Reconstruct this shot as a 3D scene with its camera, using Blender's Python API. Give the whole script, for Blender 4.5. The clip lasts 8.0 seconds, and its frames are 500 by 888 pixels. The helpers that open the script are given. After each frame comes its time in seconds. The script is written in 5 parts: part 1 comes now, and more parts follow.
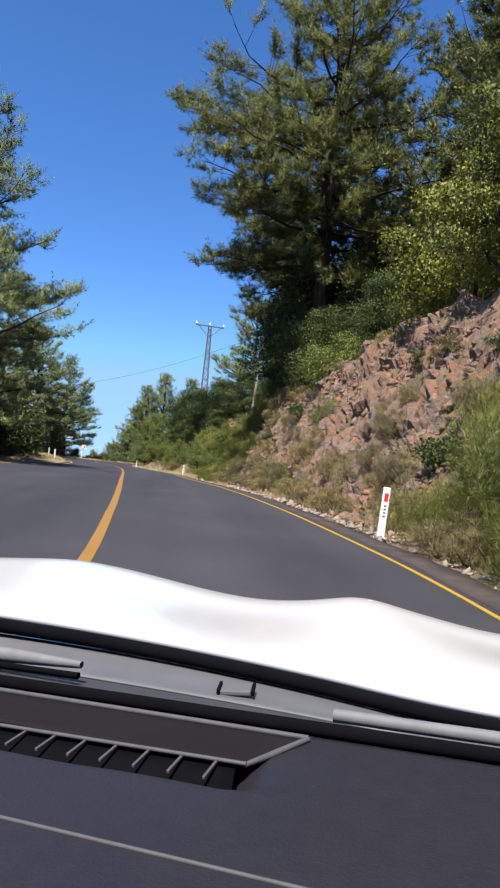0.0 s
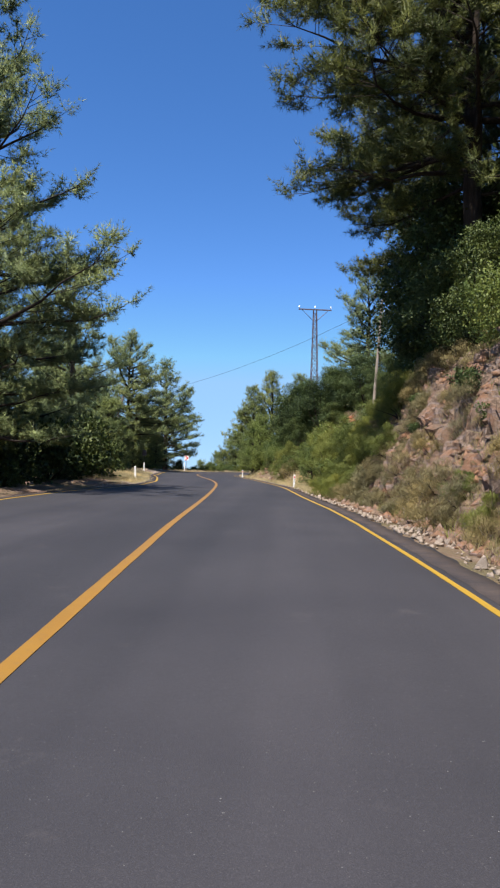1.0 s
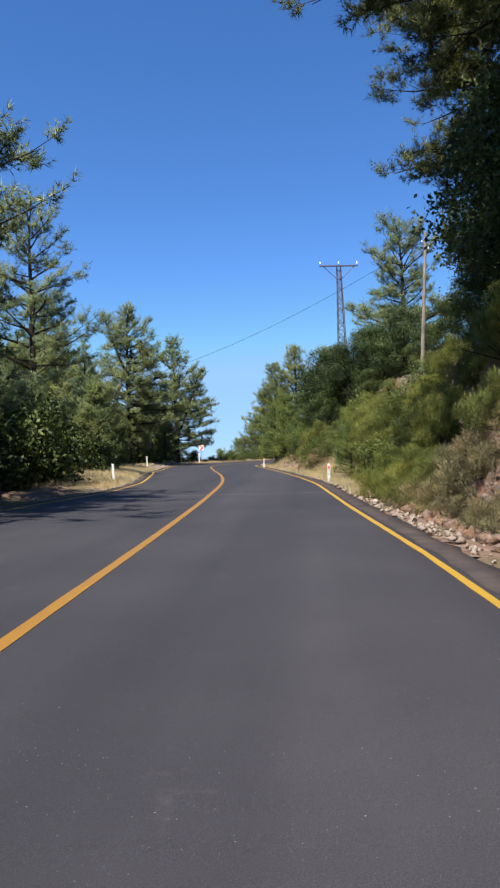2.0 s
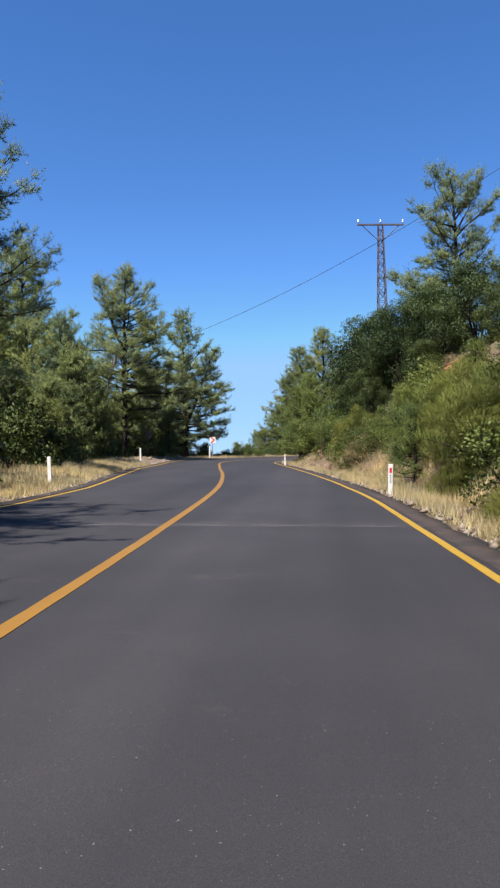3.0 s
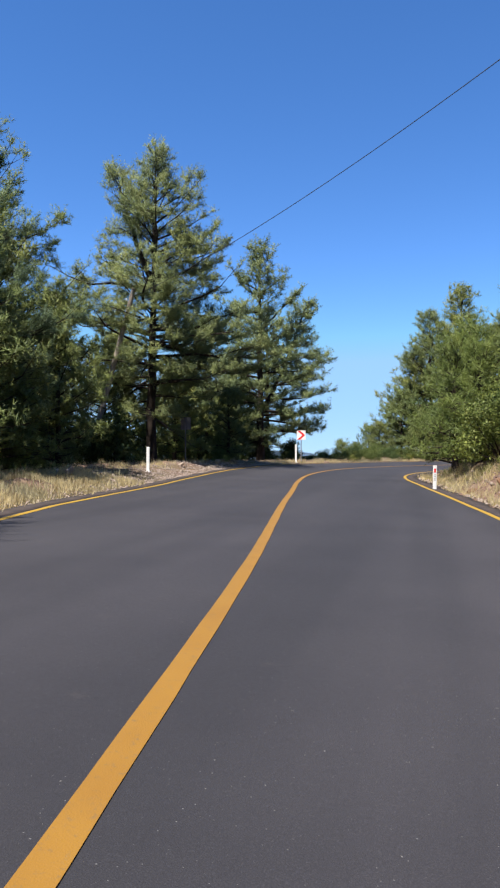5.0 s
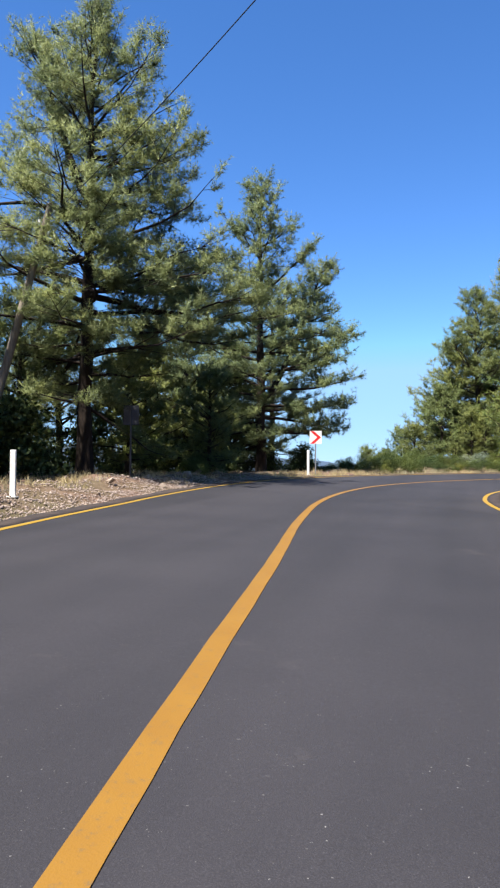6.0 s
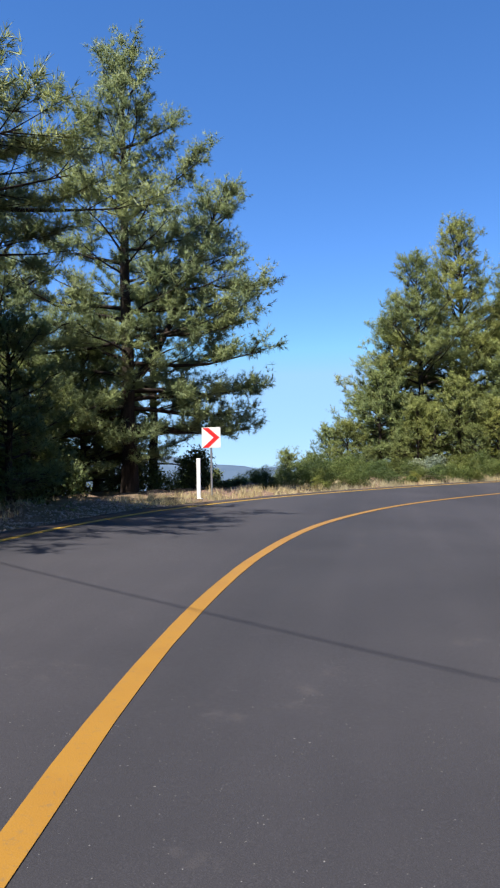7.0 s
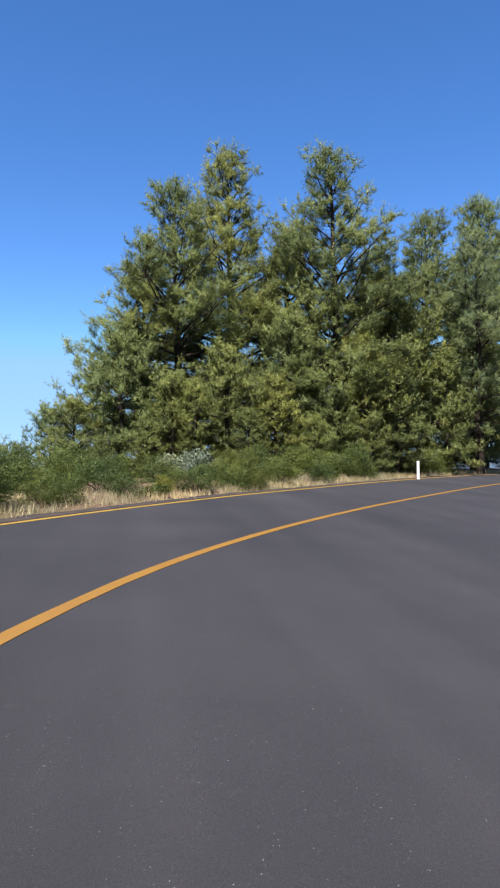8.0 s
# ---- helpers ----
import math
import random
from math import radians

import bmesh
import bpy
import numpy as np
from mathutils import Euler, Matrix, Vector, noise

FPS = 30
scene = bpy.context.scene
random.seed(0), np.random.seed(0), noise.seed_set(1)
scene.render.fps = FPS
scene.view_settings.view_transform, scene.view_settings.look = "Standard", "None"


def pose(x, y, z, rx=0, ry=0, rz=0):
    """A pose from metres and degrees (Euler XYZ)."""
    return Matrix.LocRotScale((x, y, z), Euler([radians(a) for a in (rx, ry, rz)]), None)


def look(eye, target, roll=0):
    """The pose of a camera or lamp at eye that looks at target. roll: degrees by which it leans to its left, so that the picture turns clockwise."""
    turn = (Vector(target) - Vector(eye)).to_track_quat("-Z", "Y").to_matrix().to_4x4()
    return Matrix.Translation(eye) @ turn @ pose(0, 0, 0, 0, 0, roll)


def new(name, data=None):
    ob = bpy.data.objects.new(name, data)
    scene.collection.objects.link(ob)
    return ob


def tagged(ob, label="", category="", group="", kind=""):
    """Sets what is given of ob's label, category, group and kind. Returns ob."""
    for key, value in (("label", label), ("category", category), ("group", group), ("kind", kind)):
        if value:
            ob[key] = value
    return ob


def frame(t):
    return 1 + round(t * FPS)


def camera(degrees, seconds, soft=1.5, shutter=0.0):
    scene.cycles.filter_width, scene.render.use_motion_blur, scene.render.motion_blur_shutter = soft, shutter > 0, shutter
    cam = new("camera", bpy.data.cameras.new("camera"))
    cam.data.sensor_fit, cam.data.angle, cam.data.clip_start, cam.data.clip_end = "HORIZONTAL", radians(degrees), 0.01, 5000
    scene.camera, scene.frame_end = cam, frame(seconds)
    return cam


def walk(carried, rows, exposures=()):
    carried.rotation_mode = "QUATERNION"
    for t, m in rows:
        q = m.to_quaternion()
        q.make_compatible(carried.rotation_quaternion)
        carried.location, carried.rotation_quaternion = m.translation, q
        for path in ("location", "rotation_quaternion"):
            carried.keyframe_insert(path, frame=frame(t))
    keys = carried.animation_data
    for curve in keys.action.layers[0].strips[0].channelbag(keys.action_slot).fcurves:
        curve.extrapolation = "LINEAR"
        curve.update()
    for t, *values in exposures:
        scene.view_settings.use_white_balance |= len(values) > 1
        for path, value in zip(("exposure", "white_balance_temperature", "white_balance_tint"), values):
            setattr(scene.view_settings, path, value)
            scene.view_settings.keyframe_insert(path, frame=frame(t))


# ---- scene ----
# The camera and its drive up the road.
cam = camera(38.0, 8.0, soft=2.2, shutter=0.0)
PATH = [
    (0, (0.964, -18.595, 1.117), (2.236, -8.693, 1.689), 5.13),
    (0.5, (1.653, -12.279, 1.508), (1.642, -2.298, 2.114), 2.24),
    (1, (1.857, -5.937, 1.858), (1.550, 4.046, 2.354), 1.08),
    (1.5, (1.997, 0.184, 2.072), (1.414, 10.159, 2.488), -1.93),
    (1.7, (2.082, 2.646, 2.175), (1.422, 12.617, 2.543), -2.34),
    (2.8, (1.617, 16.337, 2.327), (0.727, 26.294, 2.567), -1.22),
    (3, (1.499, 18.839, 2.347), (0.494, 28.785, 2.599), -0.95),
    (3.5, (1.146, 25.125, 2.512), (-0.185, 35.032, 2.788), -0.31),
    (4, (0.568, 31.501, 2.702), (-1.115, 41.355, 2.932), 0.08),
    (4.5, (-0.180, 37.859, 2.888), (-2.368, 47.615, 3.091), -0.32),
    (4.7, (-0.550, 40.422, 2.964), (-2.874, 50.146, 3.166), -0.37),
    (5.8, (-2.891, 54.658, 3.102), (-5.581, 64.285, 3.397), 1.52),
    (6, (-3.241, 57.266, 3.154), (-5.955, 66.884, 3.491), 0.38),
    (6.5, (-4.234, 63.742, 3.344), (-6.466, 73.482, 3.734), 0.95),
    (7, (-4.965, 70.093, 3.563), (-6.573, 79.955, 3.967), -0.95),
    (7.5, (-4.960, 76.506, 3.715), (-5.074, 86.501, 4.029), 0.07),
    (8, (-4.031, 82.923, 3.798), (-2.343, 92.776, 4.079), -0.53),
]
walk(cam, [(t, look(eye, target, roll)) for t, eye, target, roll in PATH], exposures=[(0.0, 0.85), (0.8, 0.75), (1.5, 0.76), (4.0, 0.72), (4.7, 0.8), (5.8, 1.0), (6.5, 1.12), (7.0, 0.95), (7.5, 0.64), (8.0, 0.88)])

# Daylight: clear summer sky and a high sun behind the drive, over the valley side.
SUN_TO = Vector((-0.46, -0.89, 1.83)).normalized()
sky_world = bpy.data.worlds.new("clear_sky")
scene.world = sky_world
sky_world.use_nodes = True
wn = sky_world.node_tree.nodes
wl = sky_world.node_tree.links
sky = wn.new("ShaderNodeTexSky")
sky.sky_type = "NISHITA"
sky.sun_disc = False
sky.sun_elevation = math.asin(SUN_TO.z)
sky.sun_rotation = math.atan2(SUN_TO.x, SUN_TO.y)
sky.altitude = 1500
sky.air_density, sky.dust_density, sky.ozone_density = 0.8, 0.0, 3.0
deep = wn.new("ShaderNodeHueSaturation")
deep.inputs["Saturation"].default_value = 1.22
deep.inputs["Hue"].default_value = 0.505
wl.new(sky.outputs[0], deep.inputs["Color"])
# a darken cap on the colour keeps the sky above the horizon from going white
sky_cap = wn.new("ShaderNodeMix")
sky_cap.data_type, sky_cap.blend_type = "RGBA", "DARKEN"
sky_cap.inputs[0].default_value = 0.88
sky_cap.inputs[7].default_value = (1.46, 2.58, 4.05, 1.0)
wl.new(deep.outputs[0], sky_cap.inputs[6])
wl.new(sky_cap.outputs[2], wn["Background"].inputs[0])
wn["Background"].inputs[1].default_value = 0.14
sun = new("sun", bpy.data.lights.new("sun", "SUN"))
sun.data.energy, sun.data.angle, sun.data.color = 5.0, radians(0.53), (1.0, 0.955, 0.88)
sun.matrix_world = look(SUN_TO * 200, (0, 0, 0))


# ---- materials ----
class Mat:
    """A small helper round one node material."""

    def __init__(self, name, rough=0.6, metal=0.0, spec=0.5):
        self.m = bpy.data.materials.new(name)
        self.m.use_nodes = True
        self.t = self.m.node_tree
        self.n, self.l = self.t.nodes, self.t.links
        self.b = self.n["Principled BSDF"]
        self.b.inputs["Roughness"].default_value = rough
        self.b.inputs["Metallic"].default_value = metal
        self.b.inputs["Specular IOR Level"].default_value = spec
        self.co = self.n.new("ShaderNodeTexCoord")

    def noise(self, scale, detail=5.0, rough=0.6, world=False, stretch=None):
        n = self.n.new("ShaderNodeTexNoise")
        n.inputs["Scale"].default_value, n.inputs["Detail"].default_value, n.inputs["Roughness"].default_value = scale, detail, rough
        src = self.n.new("ShaderNodeNewGeometry").outputs["Position"] if world else self.co.outputs["Object"]
        if stretch:
            mp = self.n.new("ShaderNodeMapping")
            mp.inputs["Scale"].default_value = stretch
            self.l.new(src, mp.inputs[0])
            src = mp.outputs[0]
        self.l.new(src, n.inputs["Vector"])
        return n.outputs[0]

    def ramp(self, fac, stops):
        r = self.n.new("ShaderNodeValToRGB")
        e = r.color_ramp.elements
        while len(e) < len(stops):
            e.new(0.5)
        for el, (p, c) in zip(e, stops):
            el.position, el.color = p, (*c, 1) if len(c) == 3 else c
        self.l.new(fac, r.inputs[0])
        return r.outputs[0]

    def mix(self, fac, a, b, mode="MIX"):
        x = self.n.new("ShaderNodeMix")
        x.data_type, x.blend_type = "RGBA", mode
        for sock, val in ((x.inputs[0], fac), (x.inputs[6], a), (x.inputs[7], b)):
            if isinstance(val, bpy.types.NodeSocket):
                self.l.new(val, sock)
            elif isinstance(val, (int, float)):
                sock.default_value = val
            else:
                sock.default_value = (*val, 1)
        return x.outputs[2]

    def color(self, c):
        if isinstance(c, bpy.types.NodeSocket):
            self.l.new(c, self.b.inputs["Base Color"])
        else:
            self.b.inputs["Base Color"].default_value = (*c, 1)
        return self

    def bump(self, height, strength=0.5, distance=0.02):
        n = self.n.new("ShaderNodeBump")
        n.inputs["Strength"].default_value, n.inputs["Distance"].default_value = strength, distance
        self.l.new(height, n.inputs["Height"])
        self.l.new(n.outputs[0], self.b.inputs["Normal"])
        return self

    def rough(self, fac, lo, hi):
        mr = self.n.new("ShaderNodeMapRange")
        mr.inputs[3].default_value, mr.inputs[4].default_value = lo, hi
        self.l.new(fac, mr.inputs[0])
        self.l.new(mr.outputs[0], self.b.inputs["Roughness"])
        return self

    def island(self):
        return self.n.new("ShaderNodeNewGeometry").outputs["Random Per Island"]

    def each(self):
        return self.n.new("ShaderNodeObjectInfo").outputs["Random"]

    def leafy(self, amount=0.35):
        """Lets some of the light through, as thin leaves do."""
        tr = self.n.new("ShaderNodeBsdfTranslucent")
        mx = self.n.new("ShaderNodeMixShader")
        mx.inputs[0].default_value = amount
        src = self.b.inputs["Base Color"].links
        if src:
            self.l.new(src[0].from_socket, tr.inputs[0])
        out = self.n["Material Output"]
        self.l.new(self.b.outputs[0], mx.inputs[1])
        self.l.new(tr.outputs[0], mx.inputs[2])
        self.l.new(mx.outputs[0], out.inputs[0])
        return self


def foliage(name, dark, mid, light, amount=0.3, rough=0.55):
    m = Mat(name, rough, 0.0, 0.35)
    per = m.mix(0.5, m.ramp(m.island(), [(0.0, dark), (0.5, mid), (1.0, light)]), m.ramp(m.noise(1.7, 4.0, 0.65, world=True), [(0.28, dark), (0.5, mid), (0.72, light)]))
    big = m.noise(0.4, 2.0, 0.5, world=True)
    tone = m.ramp(big, [(0.3, (0.60, 0.67, 0.68)), (0.7, (1.24, 1.2, 0.98))])
    tree = m.ramp(m.each(), [(0.0, (0.84, 0.94, 1.04)), (1.0, (1.10, 1.07, 0.92))])
    m.color(m.mix(1.0, m.mix(1.0, per, tone, "MULTIPLY"), tree, "MULTIPLY"))
    m.leafy(amount)
    return m.m


M = {}
M["needles"] = foliage("pine_needles", (0.098, 0.138, 0.066), (0.255, 0.302, 0.145), (0.52, 0.55, 0.31), 0.38, 0.5)
# brighter, yellower copy of the needles: strong sunlight is put into the colour
M["needles_sunlit"] = foliage("sunlit_pine_needles", (0.105, 0.135, 0.046), (0.275, 0.305, 0.105), (0.53, 0.53, 0.225), 0.38, 0.5)
# two darker needle copies: the deep shade of the bank pines is in the colour
M["needles_half_shade"] = foliage("half_shade_pine_needles", (0.044, 0.060, 0.023), (0.125, 0.146, 0.050), (0.34, 0.345, 0.125), 0.32, 0.5)
M["needles_shaded"] = foliage("shaded_pine_needles", (0.034, 0.047, 0.018), (0.092, 0.110, 0.037), (0.28, 0.285, 0.092), 0.28, 0.5)
M["leaves"] = foliage("broad_leaves", (0.070, 0.100, 0.026), (0.145, 0.185, 0.050), (0.27, 0.29, 0.10), 0.36)
M["leaves_dark"] = foliage("evergreen_oak_leaves", (0.030, 0.050, 0.015), (0.080, 0.110, 0.034), (0.185, 0.21, 0.072), 0.3, 0.6)
M["leaves_gold"] = foliage("sunlit_leaves", (0.055, 0.072, 0.012), (0.165, 0.178, 0.032), (0.38, 0.355, 0.09))
M["broom"] = foliage("broom_stems", (0.10, 0.125, 0.026), (0.21, 0.225, 0.052), (0.38, 0.36, 0.11), 0.42)
M["sapling"] = foliage("sapling_needles", (0.105, 0.142, 0.036), (0.22, 0.262, 0.070), (0.39, 0.42, 0.145), 0.4, 0.5)
M["pale_leaves"] = foliage("pale_grey_leaves", (0.22, 0.24, 0.15), (0.36, 0.38, 0.26), (0.56, 0.56, 0.44), 0.3)
M["dry_brush"] = foliage("dry_brown_brush", (0.14, 0.11, 0.055), (0.27, 0.21, 0.112), (0.44, 0.355, 0.21), 0.25, 0.7)
M["dry_grass"] = foliage("dry_grass", (0.38, 0.275, 0.155), (0.61, 0.46, 0.275), (0.78, 0.63, 0.41), 0.25, 0.7)

m = Mat("asphalt", 0.82, 0.0, 0.35)
fine, spots, large = m.noise(160, 3, 0.7, True), m.noise(38, 2, 0.5, True), m.noise(0.35, 4, 0.6, True)
tracks = m.noise(0.5, 3, 0.5, True, (1.6, 0.06, 1))
base = m.ramp(fine, [(0.25, (0.0212, 0.0197, 0.0228)), (0.55, (0.0355, 0.0332, 0.0375)), (0.85, (0.074, 0.070, 0.076))])
base = m.mix(1.0, base, m.ramp(large, [(0.3, (0.82, 0.82, 0.84)), (0.7, (1.16, 1.15, 1.13))]), "MULTIPLY")
base = m.mix(1.0, base, m.ramp(tracks, [(0.35, (0.84, 0.84, 0.85)), (0.7, (1.25, 1.22, 1.2))]), "MULTIPLY")
base = m.mix(m.ramp(m.noise(75, 1, 0.4, True), [(0.77, (0, 0, 0)), (0.80, (1, 1, 1))]), base, (0.2, 0.19, 0.18))
base = m.mix(m.ramp(m.noise(1.1, 6, 0.75, True), [(0.62, (0, 0, 0)), (0.78, (0.22, 0.22, 0.22))]), base, (0.16, 0.135, 0.12))
# a patchy paler band across the road, one metre long from y = 30.45
where = m.n.new("ShaderNodeSeparateXYZ")
m.l.new(m.n.new("ShaderNodeNewGeometry").outputs["Position"], where.inputs[0])
span = m.n.new("ShaderNodeMath")
span.operation, span.inputs[1].default_value = "ADD", -30.45
m.l.new(where.outputs[1], span.inputs[0])
pale_band = m.mix(1.0, m.ramp(span.outputs[0], [(0.0, (0, 0, 0)), (0.12, (0.75, 0.75, 0.75)), (0.3, (0.3, 0.3, 0.3)), (1.0, (0, 0, 0))]), m.ramp(m.noise(1.6, 6, 0.75, True, (1, 3, 1)), [(0.42, (0, 0, 0)), (0.68, (1, 1, 1))]), "MULTIPLY")
base = m.mix(pale_band, base, (0.16, 0.148, 0.142))
m.color(base).bump(fine, 0.6, 0.006).rough(spots, 0.72, 0.95)
M["asphalt"] = m.m

for key, name, ca, cb in (("paint", "orange_yellow_road_paint", (0.235, 0.108, 0.010), (0.30, 0.15, 0.015)), ("edge_paint", "yellow_road_paint", (0.34, 0.19, 0.014), (0.43, 0.26, 0.022))):
    m = Mat(name, 0.6)
    wear = m.noise(22, 6, 0.75, True)
    m.color(m.mix(m.ramp(wear, [(0.56, (0, 0, 0)), (0.72, (1, 1, 1))]), m.mix(m.noise(2.5, 3, 0.5, True), ca, cb), (0.15, 0.10, 0.045)))
    m.bump(m.noise(120, 2, 0.5, True), 0.4, 0.004)
    M[key] = m.m

m = Mat("roadside_ground", 0.95, 0.0, 0.2)
g1, g2, g3 = m.noise(0.22, 5, 0.6, True), m.noise(3.0, 6, 0.7, True), m.noise(30, 3, 0.7, True)
soil = m.ramp(g2, [(0.25, (0.10, 0.057, 0.040)), (0.5, (0.215, 0.135, 0.096)), (0.8, (0.37, 0.265, 0.20))])
litter = m.ramp(g3, [(0.2, (0.055, 0.043, 0.024)), (0.5, (0.14, 0.110, 0.058)), (0.85, (0.30, 0.24, 0.14))])
m.color(m.mix(m.ramp(g1, [(0.42, (0, 0, 0)), (0.58, (1, 1, 1))]), soil, litter)).bump(g3, 0.9, 0.05)
M["ground"] = m.m

m = Mat("broken_rock", 0.9, 0.0, 0.25)
v = m.n.new("ShaderNodeTexVoronoi")
v.inputs["Scale"].default_value = 2.6
m.l.new(m.n.new("ShaderNodeNewGeometry").outputs["Position"], v.inputs["Vector"])
r1, r2, r3 = m.noise(1.1, 6, 0.65, True), m.noise(9, 6, 0.75, True), m.noise(2.2, 4, 0.6, True, (1, 1, 4.5))
stone = m.ramp(r2, [(0.25, (0.050, 0.036, 0.028)), (0.5, (0.170, 0.112, 0.076)), (0.78, (0.37, 0.27, 0.19))])
stone = m.mix(m.ramp(r1, [(0.45, (0, 0, 0)), (0.62, (0.75, 0.75, 0.75))]), stone, (0.31, 0.155, 0.085))
stone = m.mix(m.ramp(r3, [(0.5, (0, 0, 0)), (0.6, (0.5, 0.5, 0.5))]), stone, (0.24, 0.20, 0.19))
stone = m.mix(1.0, stone, m.ramp(m.each(), [(0.0, (0.78, 0.78, 0.8)), (1.0, (1.2, 1.15, 1.1))]), "MULTIPLY")
m.color(stone).bump(r2, 1.0, 0.06)
M["rock"] = m.m

m = Mat("red_earth", 0.95, 0.0, 0.2)
m.color(m.ramp(m.noise(4, 6, 0.7, True), [(0.3, (0.20, 0.075, 0.04)), (0.6, (0.40, 0.18, 0.09)), (0.85, (0.52, 0.30, 0.18))])).bump(m.noise(14, 5, 0.7, True), 1.0, 0.05)
M["red_earth"] = m.m

m = Mat("pale_stone", 0.9, 0.0, 0.25)
m.color(m.mix(1.0, m.ramp(m.noise(14, 5, 0.7), [(0.3, (0.27, 0.21, 0.165)), (0.7, (0.52, 0.44, 0.365))]), m.ramp(m.each(), [(0.0, (0.6, 0.56, 0.52)), (1.0, (1.25, 1.22, 1.2))]), "MULTIPLY")).bump(m.noise(25, 4, 0.6), 0.6, 0.02)
M["stone"] = m.m

m = Mat("pale_verge_dirt", 0.95, 0.0, 0.2)
m.color(m.ramp(m.noise(3, 5, 0.7, True), [(0.3, (0.26, 0.19, 0.15)), (0.7, (0.48, 0.39, 0.33))]))
M["verge_dirt"] = m.m

m = Mat("pine_bark", 0.95, 0.0, 0.2)
bk = m.noise(7, 5, 0.7, False, (1, 1, 0.25))
m.color(m.ramp(bk, [(0.3, (0.015, 0.011, 0.009)), (0.55, (0.040, 0.029, 0.023)), (0.8, (0.095, 0.068, 0.052))])).bump(bk, 1.0, 0.05)
M["bark"] = m.m

m = Mat("weathered_wood_pole", 0.9, 0.0, 0.2)
bk = m.noise(9, 5, 0.7, False, (1, 1, 0.08))
m.color(m.ramp(bk, [(0.3, (0.14, 0.11, 0.085)), (0.7, (0.38, 0.32, 0.26))])).bump(bk, 0.6, 0.01)
M["pole"] = m.m

m = Mat("white_plastic", 0.45)
m.color(m.mix(m.ramp(m.noise(6, 5, 0.7), [(0.5, (0, 0, 0)), (0.75, (0.6, 0.6, 0.6))]), (0.80, 0.79, 0.76), (0.46, 0.41, 0.35)))
M["white"] = m.m
m = Mat("red_reflective", 0.35)
m.color(m.mix(m.noise(30, 3), (0.62, 0.015, 0.02), (0.78, 0.04, 0.04)))
M["red"] = m.m
m = Mat("black_print", 0.6)
m.color((0.03, 0.03, 0.032))
M["black"] = m.m
m = Mat("galvanised_steel", 0.5, 0.85)
m.color(m.ramp(m.noise(18, 4), [(0.3, (0.36, 0.37, 0.39)), (0.7, (0.60, 0.61, 0.62))]))
M["steel"] = m.m
m = Mat("dull_grey_metal", 0.8, 0.2)
m.color(m.mix(m.noise(9, 4), (0.05, 0.05, 0.053), (0.09, 0.09, 0.094)))
M["dull"] = m.m
m = Mat("weathered_tower_steel", 0.7, 0.3)
m.color(m.ramp(m.noise(2, 4), [(0.3, (0.085, 0.062, 0.07)), (0.7, (0.17, 0.13, 0.14))]))
M["tower"] = m.m
m = Mat("porcelain", 0.25)
m.color((0.75, 0.74, 0.70))
M["porcelain"] = m.m
m = Mat("cable", 0.6)
m.color((0.03, 0.03, 0.033))
M["cable"] = m.m
# the blue of distance haze is painted into the ridge's base colour
m = Mat("far_ridge_haze_blue", 1.0, 0.0, 0.0)
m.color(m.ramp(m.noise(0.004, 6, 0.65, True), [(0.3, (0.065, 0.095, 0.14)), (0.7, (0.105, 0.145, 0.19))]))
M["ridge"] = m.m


# ---- road line and ground form ----
def spline(pts, step=0.5):
    """A smooth curve through the points, sampled evenly."""
    p = np.array(pts, float)
    p = np.vstack([2 * p[0] - p[1], p, 2 * p[-1] - p[-2]])
    out = []
    for i in range(1, len(p) - 2):
        a, b, c, d = p[i - 1], p[i], p[i + 1], p[i + 2]
        for u in np.linspace(0, 1, 12, endpoint=False):
            out.append(0.5 * (2 * b + (c - a) * u + (2 * a - 5 * b + 4 * c - d) * u * u + (3 * b - a - 3 * c + d) * u**3))
    out.append(p[-2])
    out = np.array(out)
    s = np.r_[0, np.cumsum(np.linalg.norm(np.diff(out, axis=0), axis=1))]
    q = np.arange(0, s[-1], step)
    return np.stack([np.interp(q, s, out[:, k]) for k in range(out.shape[1])], 1)


# The yellow line in the middle of the road: it bends left, climbs, then swings right round the hill.
LINE = spline([(-16, -62), (-9, -48), (-4.6, -36), (-1.7, -26), (-0.25, -18.6), (0.3, -12), (0.25, -5), (0.05, 2), (-0.25, 10), (-0.62, 20),
               (-1.05, 30), (-1.65, 40), (-2.86, 50), (-4.42, 60), (-5.15, 65), (-5.9, 70), (-6.42, 75), (-6.42, 80), (-5.8, 84.9), (-4.27, 89.9),
               (-1.95, 94.35), (1.35, 99.15), (5.1, 103.9), (9.0, 108.6), (13.5, 113.4), (24, 123), (42, 137), (75, 158)])
TAN = np.gradient(LINE, axis=0)
TAN /= np.linalg.norm(TAN, axis=1)[:, None]
RIGHT = np.stack([TAN[:, 1], -TAN[:, 0]], 1)
LY = np.maximum.accumulate(LINE[:, 1])
PROFILE = np.array([(-62, -3.0), (-40, -1.6), (-30, -0.93), (-20, -0.30), (-10, 0.31), (0, 0.70), (10, 0.94), (20, 1.10), (30, 1.30), (40, 1.55),
                    (50, 1.76), (60, 1.97), (70, 2.21), (80, 2.41), (90, 2.53), (100, 2.64), (110, 2.75), (130, 2.9), (160, 2.9)])
LZ = np.interp(LINE[:, 1], PROFILE[:, 0], PROFILE[:, 1])
LZ = np.convolve(np.pad(LZ, 8, mode="edge"), np.ones(17) / 17, "valid")
